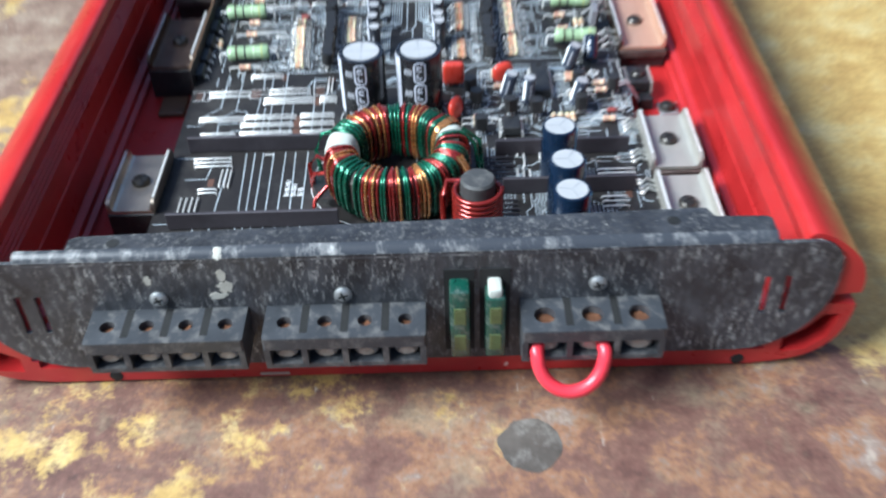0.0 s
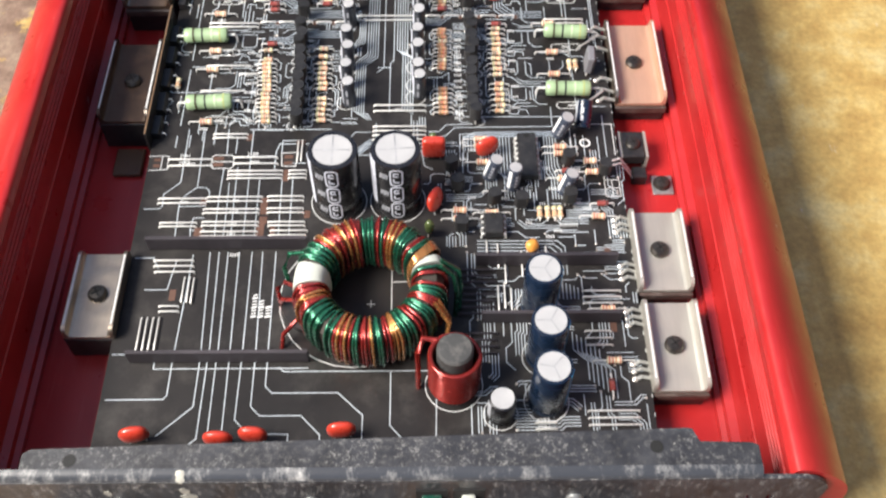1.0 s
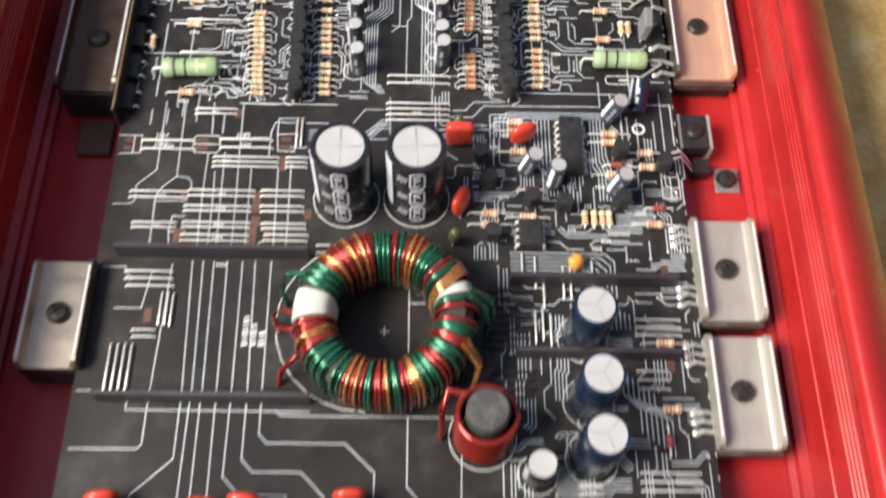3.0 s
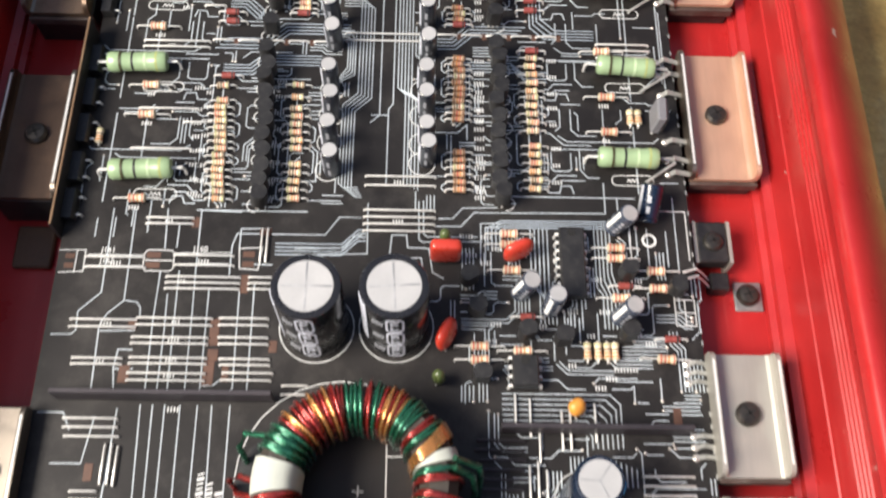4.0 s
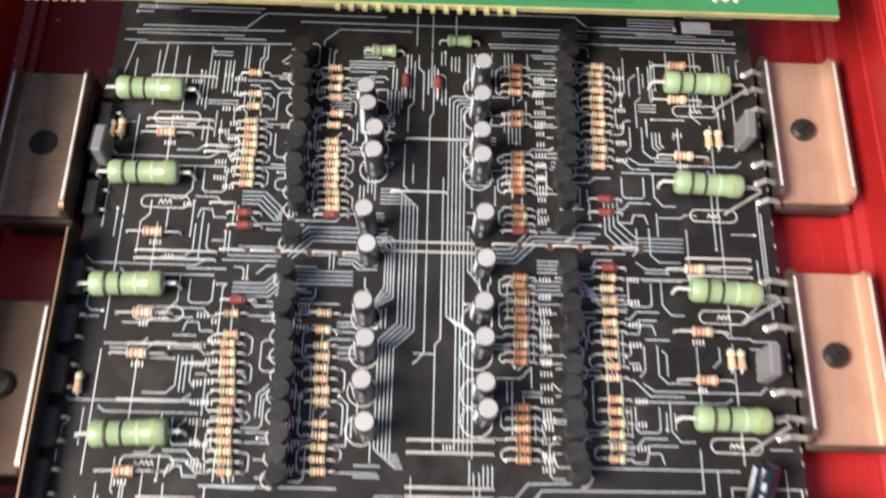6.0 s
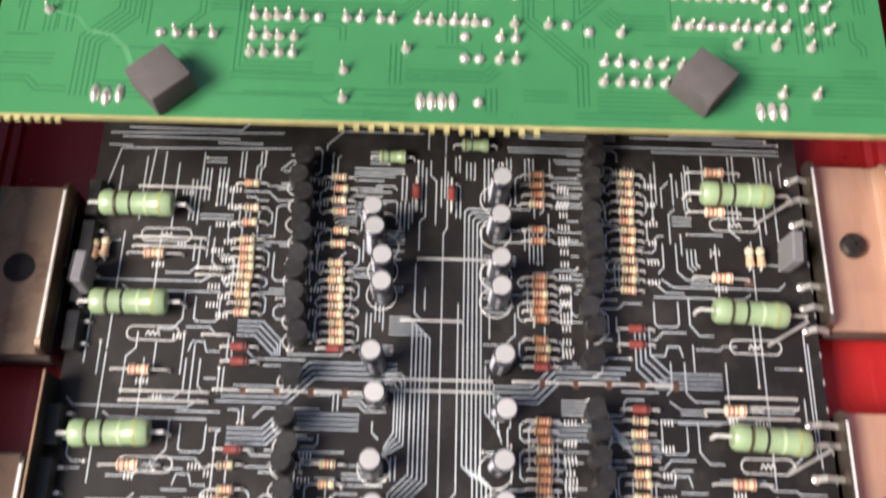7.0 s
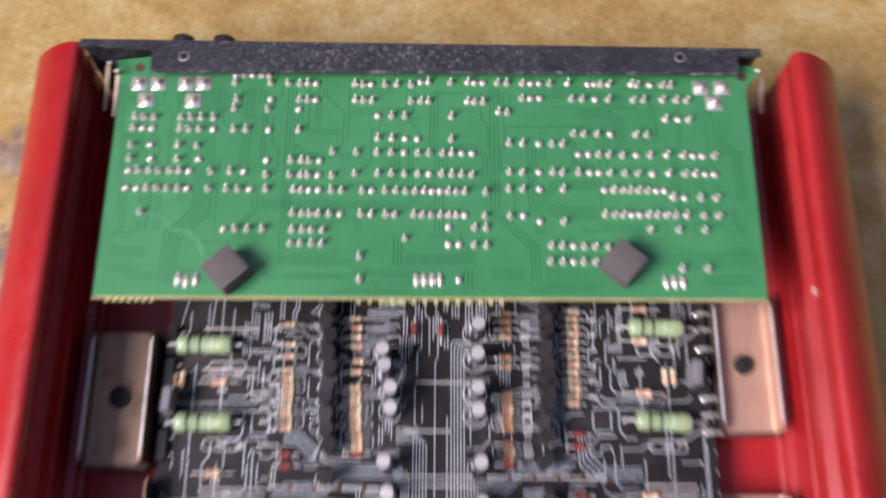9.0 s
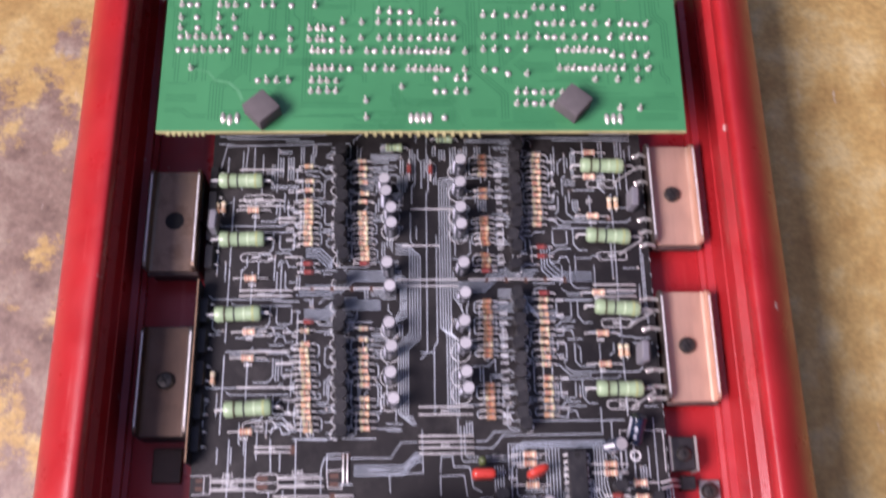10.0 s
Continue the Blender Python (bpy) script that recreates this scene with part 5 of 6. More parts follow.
for c, pts in (("red", [(-22, -2, 8), (-27, -1, 7), (-28, 0, 3), (-28, 0, 0)]), ("green", [(-20, 10, 16), (-25, 11, 14), (-27, 9, 9), (-26, 7, 2)]), ("red", [(-22, 1, 10), (-26, 2, 12), (-28.5, 1.5, 9), (-28.4, 1, 0)]), ("red", [(-22, -9, 8), (-26, -12, 5), (-27, -14, 0)]), ("green", [(21, 3, 19), (25, 2, 15), (26, 0, 8), (25.5, -3, 0)]),
               ("green", [(21, 5, 19), (26.5, 4, 15), (27.2, 2, 8), (26.8, -1, 0)]), ("copper", [(20, -8, 18), (23.5, -11, 12), (22.5, -15, 5), (21, -17, 0)]), ("copper", [(19, -9, 18), (23.5, -12.5, 12), (22, -16.5, 5), (20, -18, 0)])):
    part("lead_out", tube(bmesh.new(), pts, 0.75, 8), "wire_" + c, toroid, smooth=70)
bm = bmesh.new()
prism(bm, [(-19 + 9.5 * math.cos(a), 2 + 11.5 * math.sin(a)) for a in (radians(90 + 15 * k) for k in range(13))], 0.1, 2.4)
part("foot", bm, "plastic", toroid, "dark moulded foot under the winding")
toroid.matrix_basis = at(-3.2, 193.2, ZB)

# ---- rod choke ----
choke = thing("rod_choke", "upright ferrite rod choke wound with thick red wire", "choke")
part("core", lathe(bmesh.new(), [(5.2, 0.5), (5.2, 22.6), (4.6, 23.3), (3.5, 23.4)], 24), "core", choke, "dark grey ferrite rod")
for k in range(10):
    pts = [(7.0 * math.cos(a), 7.0 * math.sin(a), 2.0 + 1.75 * (k + a / (2 * math.pi))) for a in (2 * math.pi * j / 24 for j in range(25))]
    part("winding", tube(bmesh.new(), pts, 0.82, 8), "wire_choke", choke, smooth=70)
part("lead_out", tube(bmesh.new(), [(-5, 5, 18.5), (-9, 6, 18), (-10.5, 3, 15), (-10.5, 0, 7), (-10.5, -0.5, 0)], 0.9, 8), "wire_choke", choke, smooth=70)
choke.matrix_basis = at(21.6, 166.4, ZB)

# ---- bus bars ----
for x0, x1, y in ((-76, -24.5, 215.6), (-75.4, -21.5, 174.8), (29.2, 74.2, 208.8), (30.4, 73.2, 187.8)):
    b = thing("bus_bar", "tarnished grey flat bus bar standing on the board", "bus bar", "bus bars")
    part("bar", box(bmesh.new(), x0, x1, y - 0.6, y + 0.6, ZB + 0.2, ZB + 6.4, 0.2), "bus", b)


# ---- wire links ----
def link(length):
    def build():
        t = thing("wire_link", "bare tinned wire link soldered flat to the board", "wire link", "wire links")
        part("wire", leads(bmesh.new(), length / 2, -0.01, 0.85, 0.27), "lead", t)
        return t
    return build


LINKS = [
    (16, 0, [(-68, 235.2), (-68, 233.3), (-63.5, 366), (-63, 353.6), (-63, 351.4), (-60, 283.8), (-59.5, 296.4)]),
    (12, 0, [(-68, 225.3), (-68, 223.8), (-31.5, 222), (-31.8, 220.2), (-33.6, 236), (-33.6, 234.2), (-33.4, 231), (-33.2, 229.3), (-32.6, 225.5), (-32.4, 224), (-55, 263.3), (-55, 261.6), (68.5, 198.4), (68.5, 196.2), (68.5, 194)]),
    (18.5, 0, [(-50.6, 235.8), (-50.6, 234), (-51.2, 230.8), (-51.2, 229.2), (-51, 225.6), (-51, 224.1), (-51, 221.7), (-51, 219.9), (-44.8, 246.9), (-44.8, 245.3), (-44.8, 243.7), (-59.8, 318.8), (-59.8, 316.8), (4, 266.6), (4, 264.6), (4, 262.6), (4, 260.6), (4, 276.6), (4, 273.9)]),
    (15, 0, [(-67.6, 252), (-67.2, 249.2), (-45.3, 252.8), (-45, 250.1), (68, 157.6), (68, 155.4), (68, 153.2), (66, 318.5), (66, 316.2), (66, 320.6)]),
    (6, 0, [(-66.4, 193.6), (-66.1, 191.7), (-30.4, 247), (-30.4, 245.4), (-30.4, 243.8), (-50.4, 331.4), (-53.3, 346.6), (-53.3, 345), (-52, 292.2), (48, 154), (48, 152), (-20, 242), (-20, 216.8), (-20, 219)]),
    (12.6, 0, [(-67.3, 210.5), (-67.0, 208.4), (-66.4, 206.2)]), (12.4, 90, [(-74, 183.4), (-72.2, 183.4), (-70.4, 183.4), (-68.6, 183.4)]),
    (9, 90, [(-62.8, 199.8), (-61.2, 199.8), (-59.8, 199.4), (-31, 256), (-29.6, 256), (36, 196), (38, 197), (40, 195), (38.6, 206), (44, 209), (46, 209), (52, 211), (36.5, 212), (33, 213)]),
    (5.6, 0, [(-47 + 7.1 * k, 319.5) for k in range(5)] + [(16 + 7.1 * k, 322.8) for k in range(5)]),
    (21.4, 0, [(-1.9, 322.7), (-1.8, 320.3)]), (13.3, 0, [(-4.3, 335.8)]), (16.2, 0, [(0.3, 350.2)]),
    (8, 0, [(66, 184), (66, 181.6), (66, 179.2)]),
]
for length, a, where in LINKS:
    put_all(link(length), [at(x, y, ZB, 0, 0, a) for x, y in where])


# links in the toroid's shade: the shade is put into their dark colour
def shaded_link():
    t = thing("dull_wire_link", "wire link beside the toroid, coloured dark for its shade", "wire link", "dull wire links")
    part("wire", leads(bmesh.new(), 5.5, -0.01, 0.9, 0.4), "bus", t)
    return t


put_all(shaded_link, [at(29 + 0.5 * (k % 2), 176.5 + 2.3 * k, ZB) for k in range(14) if k not in (4, 5)])


# ---- printed tracks and outlines of the main board ----
rng = random.Random(11)
tr, silk = [], []
# power tracks at the lower left, fanning out to the terminals
for k, (x0, x1) in enumerate(((-56.2, -54.5), (-53.3, -52), (-50.4, -49.4), (-46.8, -45.8), (-42.7, -42), (-39.3, -38), (-35, -34.3))):
    tr.append([(x0, 214), (x1, 177)])
tr += [[(-54.5, 177), (-54.5, 160), (-63.9, 151)], [(-52.2, 177), (-52.4, 150), (-57, 146)], [(-49.6, 177), (-49.3, 146)], [(-45.8, 177), (-45.3, 150.7), (-43, 147)],
       [(-42, 177), (-42, 155.8), (-38, 151.6), (-26.3, 151.2), (-26.3, 146)], [(-38, 177), (-37.8, 160), (-35, 157), (-23, 157), (-17.2, 151), (-17.2, 146)],
       [(-34.3, 178), (-34.1, 166.4), (-32, 164.2), (-12.6, 164.2), (-5.1, 157), (-5.1, 147)], [(-62.7, 176), (-62.7, 163.6), (-63.7, 162.4), (-80.3, 162.3)],
       [(-30.5, 172.5), (-29, 171.2), (24, 171.2)], [(2.8, 171), (2.9, 153.7), (7.1, 149), (26, 149)], [(16.4, 163), (16.2, 149)], [(26.6, 160), (26.6, 149)], [(56, 149.5), (78, 149.5), (78, 160)],
       [(-68, 172.3), (-22, 172.3)], [(-68, 176.4), (-68, 172.3)], [(-81, 177.2), (-62.6, 177.2), (-61.5, 213)], [(-75, 200), (-68, 200), (-66.5, 211)], [(-80, 212), (-74, 212), (-72, 208)]]
# output stages at both sides: each channel repeats the same open pattern of thin lines, mirrored at the left
for o, side, shift in ((0, 1, 0), (29.0, 1, 0), (56.6, 1, 0), (-5.0, -1, -6), (27.0, -1, -6), (55.0, -1, -6)):
    tr += [[(side * x + shift, y + o) for x, y in line] for line in (
        [(46.6, 290.4), (49, 288.7), (72.5, 288.7), (74, 290.2)], [(44.6, 286.3), (64.6, 286.3), (66, 287.4)], [(59.1, 299), (59.1, 284)], [(67.3, 300), (67.3, 273)],
        [(44.4, 285), (44.4, 280.2), (45.1, 279.5), (49, 279.5), (49.7, 280.2), (49.7, 285)], [(52.1, 286), (52.1, 280), (54, 277.6), (57, 277.6)],
        [(43.4, 276.4), (44.4, 276.4), (46, 278.2), (51, 278.2)], [(43.4, 272.9), (46.2, 272.9), (46.8, 275), (49.4, 275), (50, 272.9)], [(47.2, 299), (47.2, 293.4), (46, 292)], [(50.2, 299), (50.2, 292.4), (52, 290.6), (57, 290.6)], [(43.6, 295), (46, 295)])]
tr += [[(26, 273.6), (27, 271.6), (66, 271.6)], [(61.3, 271.6), (61.3, 265)], [(73.4, 262), (73.4, 252)], [(76, 272), (76, 246)]]
# lines that run under the rows of links
LONG = [[(-69.9, 266), (-69.7, 242.6), (-74.7, 237.5), (-74.4, 232.6), (-75.4, 231.5), (-80.2, 231.4)], [(-64.2, 266), (-63.8, 240.5), (-67.4, 237), (-68.9, 233.9), (-68.4, 217)],
        [(-63.8, 240.5), (-60.6, 240.2), (-59.5, 238.7), (-59.3, 236.5)], [(-56, 266), (-55.5, 255.1)], [(-55.8, 248.6), (-56, 235.9), (-55.6, 217)], [(-53.3, 242.3), (-52.9, 232.3), (-52.8, 217)],
        [(-51.1, 248.7), (-50.8, 233.6), (-50.3, 217)], [(-47.3, 266), (-47, 248.8), (-46.6, 237.3), (-46.2, 217)], [(-43.1, 243.7), (-42.6, 217)], [(-35.5, 243.2), (-34.9, 218.3), (-37.2, 216.6)],
        [(-31.9, 245.2), (-31.4, 217)], [(-29.3, 261), (-36.6, 260.8), (-36.6, 255.2)], [(-63, 217), (-63.9, 223.1), (-63.4, 227.8), (-60, 227.7)], [(-68.7, 232.4), (-60.1, 232.7)], [(-63.6, 222.8), (-59.3, 222.9)], [(-42.2, 218.8), (-39.5, 219.1), (-38.2, 220.3)]]
PLUGS = [[(-82, 254), (-75.3, 254.1), (-75.2, 248.2), (-81.2, 247.8)], [(-59.6, 254.4), (-53.6, 254.4), (-52.8, 253.4), (-52.8, 249.4), (-53.6, 248.6), (-59.6, 248.6), (-60.4, 249.4), (-60.4, 253.4), (-59.6, 254.4)], [(-36.6, 255.2), (-30.7, 255.6), (-31.4, 249.4), (-36.1, 249.6), (-36.6, 255.2)],
         [(-74.5, 252.8), (-60.5, 252.9)], [(-74.6, 249.8), (-60.5, 249.9)], [(-52.6, 253.6), (-38.9, 254)], [(-52.2, 250.6), (-39.2, 250.9)], [(-77.4, 254), (-77.4, 248)], [(-60, 251.5), (-53, 251.5)]]
MIDDLE = [[(14.3, 264.7), (17.9, 264.8), (20.5, 267.9), (29.7, 268.2)], [(-22.4, 255.4), (-9.8, 255.8), (-7.4, 259.4), (-5.4, 259.5)], [(25.1, 252), (25.2, 263.5), (30.2, 263.6)], [(26.3, 252), (26.4, 262.4), (30.2, 262.5)], [(9, 269.7), (9.2, 258.7), (10.1, 257.9), (25.4, 258.3)],
          [(10.2, 269.8), (10.4, 260.2), (11.4, 259.4), (24.2, 259.6)], [(1.9, 247), (1.8, 253.2), (9.9, 253.4), (10.8, 246.5)], [(1.8, 254.6), (2.2, 259.7), (6, 259.8), (6.3, 256.3), (11.8, 256.1), (12.8, 249.4), (15.6, 247.8)], [(-15.4, 253.8), (-15.1, 248)], [(-22.3, 253.8), (-4, 254.3), (-4.3, 268.7)]]
silk += PLUGS
tr += MIDDLE + [[(-52.5, 255.4), (-52.5, 262)], [(-38.5, 248), (-38.5, 256), (-37.5, 259.4), (-15, 259.4), (-11.5, 264.6), (-6, 264.6)],
       [(-37, 265.6), (-48.5, 266), (-20, 266)], [(13.6, 262.5), (20, 262.5), (23.5, 266.6), (58, 267), (58, 276)], [(-35, 250.8), (-28, 250.8)], [(26.0, 246), (26.0, 255)]]
# parallel lines down the middle: they drop between the two rows of capacitors, step aside and end at links
for k in range(5):
    xu = -8.4 + 0.95 * k
    xl = -12.4 + 0.85 * k
    tr.append([(-13.4, 336.6 - 0.95 * k), (xu - 0.8, 336.6 - 0.95 * k), (xu, 335.8 - 0.95 * k), (xu, 303 - 0.4 * k), (xl, 303 - 0.4 * k - (xu - xl)), (xl, 274.6 - 0.7 * k), (xl + 1.2, 273.4 - 0.7 * k), (-7.4 + 0.3 * k, 273.4 - 0.7 * k)])
for k in range(5):
    xu = 2.6 + 0.95 * k
    xl = xu + 2.2
    top = 363 - 1.0 * k
    tr.append([(8.6, top), (xu + 0.8, top), (xu, top - 0.8), (xu, 305 - 0.5 * k), (xl, 302.8 - 0.5 * k), (xl, 275 - 0.5 * k)])
for k in range(4):
    tr.append([(xu + 1.0 + 0.9 * k, 326 - 2 * k), (xu + 1.0 + 0.9 * k, 316 - 1.0 * k), (9.6 + 0.4 * k, 313.6 - 1.2 * k)])
    tr.append([(-13.8, 324 - 1.1 * k), (-10.4 - 0.7 * k, 324 - 1.1 * k), (-9.6 - 0.7 * k, 323 - 1.1 * k), (-9.6 - 0.7 * k, 309 + 0.8 * k), (-13.6, 306.5 + 0.6 * k)])
tr += [[(-1.4, 372), (-1.4, 358), (-2.2, 356.6), (-2.2, 296), (-4.6, 293.6)], [(1.4, 340), (1.4, 299.6), (0.2, 298), (0.2, 274)], [(-4.4, 296), (0, 296)], [(-6, 387), (-6, 378)], [(-2, 387), (-2, 377)], [(4, 387), (4, 380)]]
# the middle gap between the two rows of channels: broad bands of parallel copper under the mask
bands = []
for k in range(4):
    o = 1.15 * k
    bands.append([(-49 + o, 317.2 + o), (-34 - 0.4 * o, 317.2 + o), (-28.6 - 0.4 * o, 322.6 + o), (-11.5, 322.6 + o)])
    bands.append([(9.4, 318.4 + o), (18.6 - 0.4 * o, 318.4 + o), (23.2 - 0.4 * o, 323.0 + o), (35 + o, 323.0 + o)])
for k in range(4):
    o = 1.05 * k
    bands.append([(-46, 334.8 - o), (-40.6 - 0.5 * o, 334.8 - o), (-36.6 - 0.5 * o, 330.8 - o), (-36.6 - 0.5 * o, 327.5)])
    bands.append([(-46, 311.6 - o), (-39 + 0.4 * o, 311.6 - o), (-35.6 + 0.4 * o, 315.0 - o), (-19, 315.0 - o)])
    bands.append([(43 - o, 336), (43 - o, 329.6 - o), (47 - o, 325.6 - o), (58, 325.6 - o)])
    bands.append([(44, 311 - o), (37 + 0.4 * o, 311 - o), (34 + 0.4 * o, 314.0 - o), (20, 314.0 - o)])
    bands.append([(-27.4, 253.7 + o), (-10.6, 253.7 + o), (-6.4, 257.9 + o), (-4.6, 257.9 + o)])
    bands.append([(27 + o, 256), (27 + o, 262.2 - 0.2 * o), (30.4 + 0.4 * o, 264.4 - 0.65 * o), (59, 264.6 - 0.65 * o)])
tr += [[(-57, 314.9), (-48, 314.9)], [(48, 314.9), (57, 314.9)], [(-80, 380), (-40, 381)], [(-77, 376), (-38, 377)], [(-77, 376), (-79, 366)], [(-69, 376), (-69.6, 366)], [(32, 380), (76, 380)], [(-36, 384), (60, 384)]]
# control section at the middle right: bundles that bend round the corner
for k in range(7):
    tr.append([(30, 218 - k * 1.3), (56 - k * 1.2, 218 - k * 1.3), (58.4 - k * 1.2, 215.6 - k * 1.3), (58.4 - k * 1.2, 205)])
    tr.append([(54 + k * 1.2, 203 - k * 0.5), (54 + k * 1.2, 196)])
    tr.append([(58 + k * 1.3, 184 - k), (58 + k * 1.3, 178 - k * 0.5), (62 + k * 1.3, 174 - k * 0.5), (62 + k * 1.3, 168 - k)])
for k in range(5):
    tr.append([(38 + k * 1.1, 262), (38 + k * 1.1, 247 - k), (40 + k, 244 - k), (40 + k, 236)])
    tr.append([(54.6 + k * 1.0, 262), (54.6 + k * 1.0, 246 + k), (56 + k, 244), (56 + k, 235)])
class Router:
    """Keeps tracks apart: cells near a laid track are taken."""

    def __init__(self, x0, x1, y0, y1, cell=0.25):
        self.x0, self.y0, self.cell = x0, y0, cell
        self.taken = np.zeros((int((x1 - x0) / cell) + 1, int((y1 - y0) / cell) + 1), bool)

    def cells(self, line):
        for (ax, ay), (bx, by) in zip(line, line[1:]):
            n = max(1, int(math.hypot(bx - ax, by - ay) / self.cell))
            for k in range(n + 1):
                yield int((ax + (bx - ax) * k / n - self.x0) / self.cell), int((ay + (by - ay) * k / n - self.y0) / self.cell)

    def free(self, line):
        w, h = self.taken.shape
        return all(0 <= i < w and 0 <= j < h and not self.taken[i, j] for i, j in self.cells(line))

    def lay(self, line, reach=2):
        w, h = self.taken.shape
        for i, j in self.cells(line):
            self.taken[max(0, i - reach):i + reach + 1, max(0, j - reach):j + reach + 1] = True


def lead_line(box4, upright, longest):
    x0, x1, y0, y1 = box4
    p = (rng.uniform(x0, x1), rng.uniform(y0, y1))
    d = rng.choice((2, 6)) if rng.random() < upright else rng.choice((0, 4))
    home, line = d, [p]
    for k in range(rng.choice((1, 2, 3, 3, 4, 5))):
        n = rng.uniform(0.25, 1.0) * longest * (0.3 if d % 2 else 1.0)
        q = (p[0] + n * math.cos(d * math.pi / 4), p[1] + n * math.sin(d * math.pi / 4))
        q = (min(max(q[0], x0), x1), min(max(q[1], y0), y1)) if d % 2 == 0 else q
        if not (x0 <= q[0] <= x1 and y0 <= q[1] <= y1):
            break
        line.append(q)
        p = q
        d = (home if rng.random() < 0.55 else (d + rng.choice((-1, 1))) % 8) if d % 2 else (d + rng.choice((-1, 1))) % 8
        if d % 2 == 0 and rng.random() < 0.3:
            d = (d + rng.choice((-2, 2))) % 8 if d == home else d
    return line


def beside(line, off):
    """The line moved sideways by off, with its corners mitred."""
    out = []
    for k, (x, y) in enumerate(line):
        dirs = []
        for a, b in ((k - 1, k), (k, k + 1)):
            if a >= 0 and b < len(line):
                dx, dy = line[b][0] - line[a][0], line[b][1] - line[a][1]
                n = math.hypot(dx, dy) or 1.0
                dirs.append((-dy / n, dx / n))
        nx, ny = sum(d[0] for d in dirs) / len(dirs), sum(d[1] for d in dirs) / len(dirs)
        n2 = nx * nx + ny * ny or 1.0
        out.append((x + off * nx / n2, y + off * ny / n2))
    return out


tr += LONG
router = Router(-84, 82, 140, 432)
for line in tr + bands:
    router.lay(line, 2)
ends = []


def stub(p, s):
    """A short track that leaves a lead sideways and bends up or down the column."""
    for k in range(8):
        x, y = p[0] + s * rng.uniform(0.5, 4.2), p[1]
        line = [p, (x, y)]
        if rng.random() < 0.75:
            v = rng.choice((-1, 1))
            y2 = y + v * rng.uniform(1.8, 8.0)
            line += [(x + s * 0.8, y + v * 0.8), (x + s * 0.8, y2)]
            if rng.random() < 0.6:
                back = rng.choice((-1, 1, 1)) * s
                line += [(x + s * 0.8 + back * 0.8, y2 + v * 0.8), (x + s * 0.8 + back * rng.uniform(1.6, 5.0), y2 + v * 0.8)]
        if router.free(line):
            router.lay(line)
            tr.append(line)
            ends.append(line[-1])
            return


def bracket(x, s, ya, yb):
    """Joins two leads of one column by a track that runs round those between; the nearest free lane is taken."""
    v = math.copysign(0.7, yb - ya)
    for lane in (1.0, 1.85, 2.7, 3.55, 4.4, 5.25):
        u = x + s * lane
        line = [(x, ya), (u - s * 0.7, ya), (u, ya + v), (u, yb - v), (u - s * 0.7, yb), (x, yb)]
        if abs(yb - ya) > 1.6 and router.free(line):
            router.lay(line)
            tr.append(line)
            ends.extend((line[0], line[-1]))
            return True
    return False


def cross_over(x, s, y):
    """A track that leaves a lead, jogs by a slanting step and goes on to the next column."""
    for jog in (0, 1.2, -1.2, 2.4, -2.4, 3.6, -3.6):
        a, b = rng.uniform(1.0, 3.2), rng.uniform(5.5, 9.0)
        line = [(x, y), (x + s * a, y), (x + s * (a + abs(jog)), y + jog), (x + s * (b + abs(jog)), y + jog)]
        if router.free(line):
            router.lay(line)
            tr.append(line)
            ends.append(line[-1])
            return


rows_of = {}
for x, y in spots:
    rows_of.setdefault(round(x / 6), []).append((x, y))
for row in rows_of.values():
    row.sort(key=lambda p: p[1])
    for s in (-1, 1):
        done = set()
        for i, (x, y) in enumerate(row):
            if i in done:
                continue
            j = i + rng.choice((1, 1, 2, 2, 3))
            if rng.random() < 0.62 and j < len(row) and j not in done and row[j][1] - y < 12 and bracket(x + s * 3.7, s, y, row[j][1]):
                done.add(j)
            else:
                cross_over(x + s * 3.7, s, y)
for x, y in spots:
    for s in (-1, 1):
        if rng.random() < 0.4:
            stub((x + s * 3.7, y), s)
for m in legs:
    x, y = m.translation.x / MM, m.translation.y / MM
    for s in (-1, 1):
        stub((x + s * 2.4, y + rng.uniform(-1, 1)), s)
for x0, x1, y0, y1 in ((-6.5, -0.5, 275, 292), (-1.8, 1.0, 300, 356), (14, 78, 264, 272.6)):
    router.taken[int((x0 + 84) / 0.25):int((x1 + 84) / 0.25), int((y0 - 140) / 0.25):int((y1 - 140) / 0.25)] = True
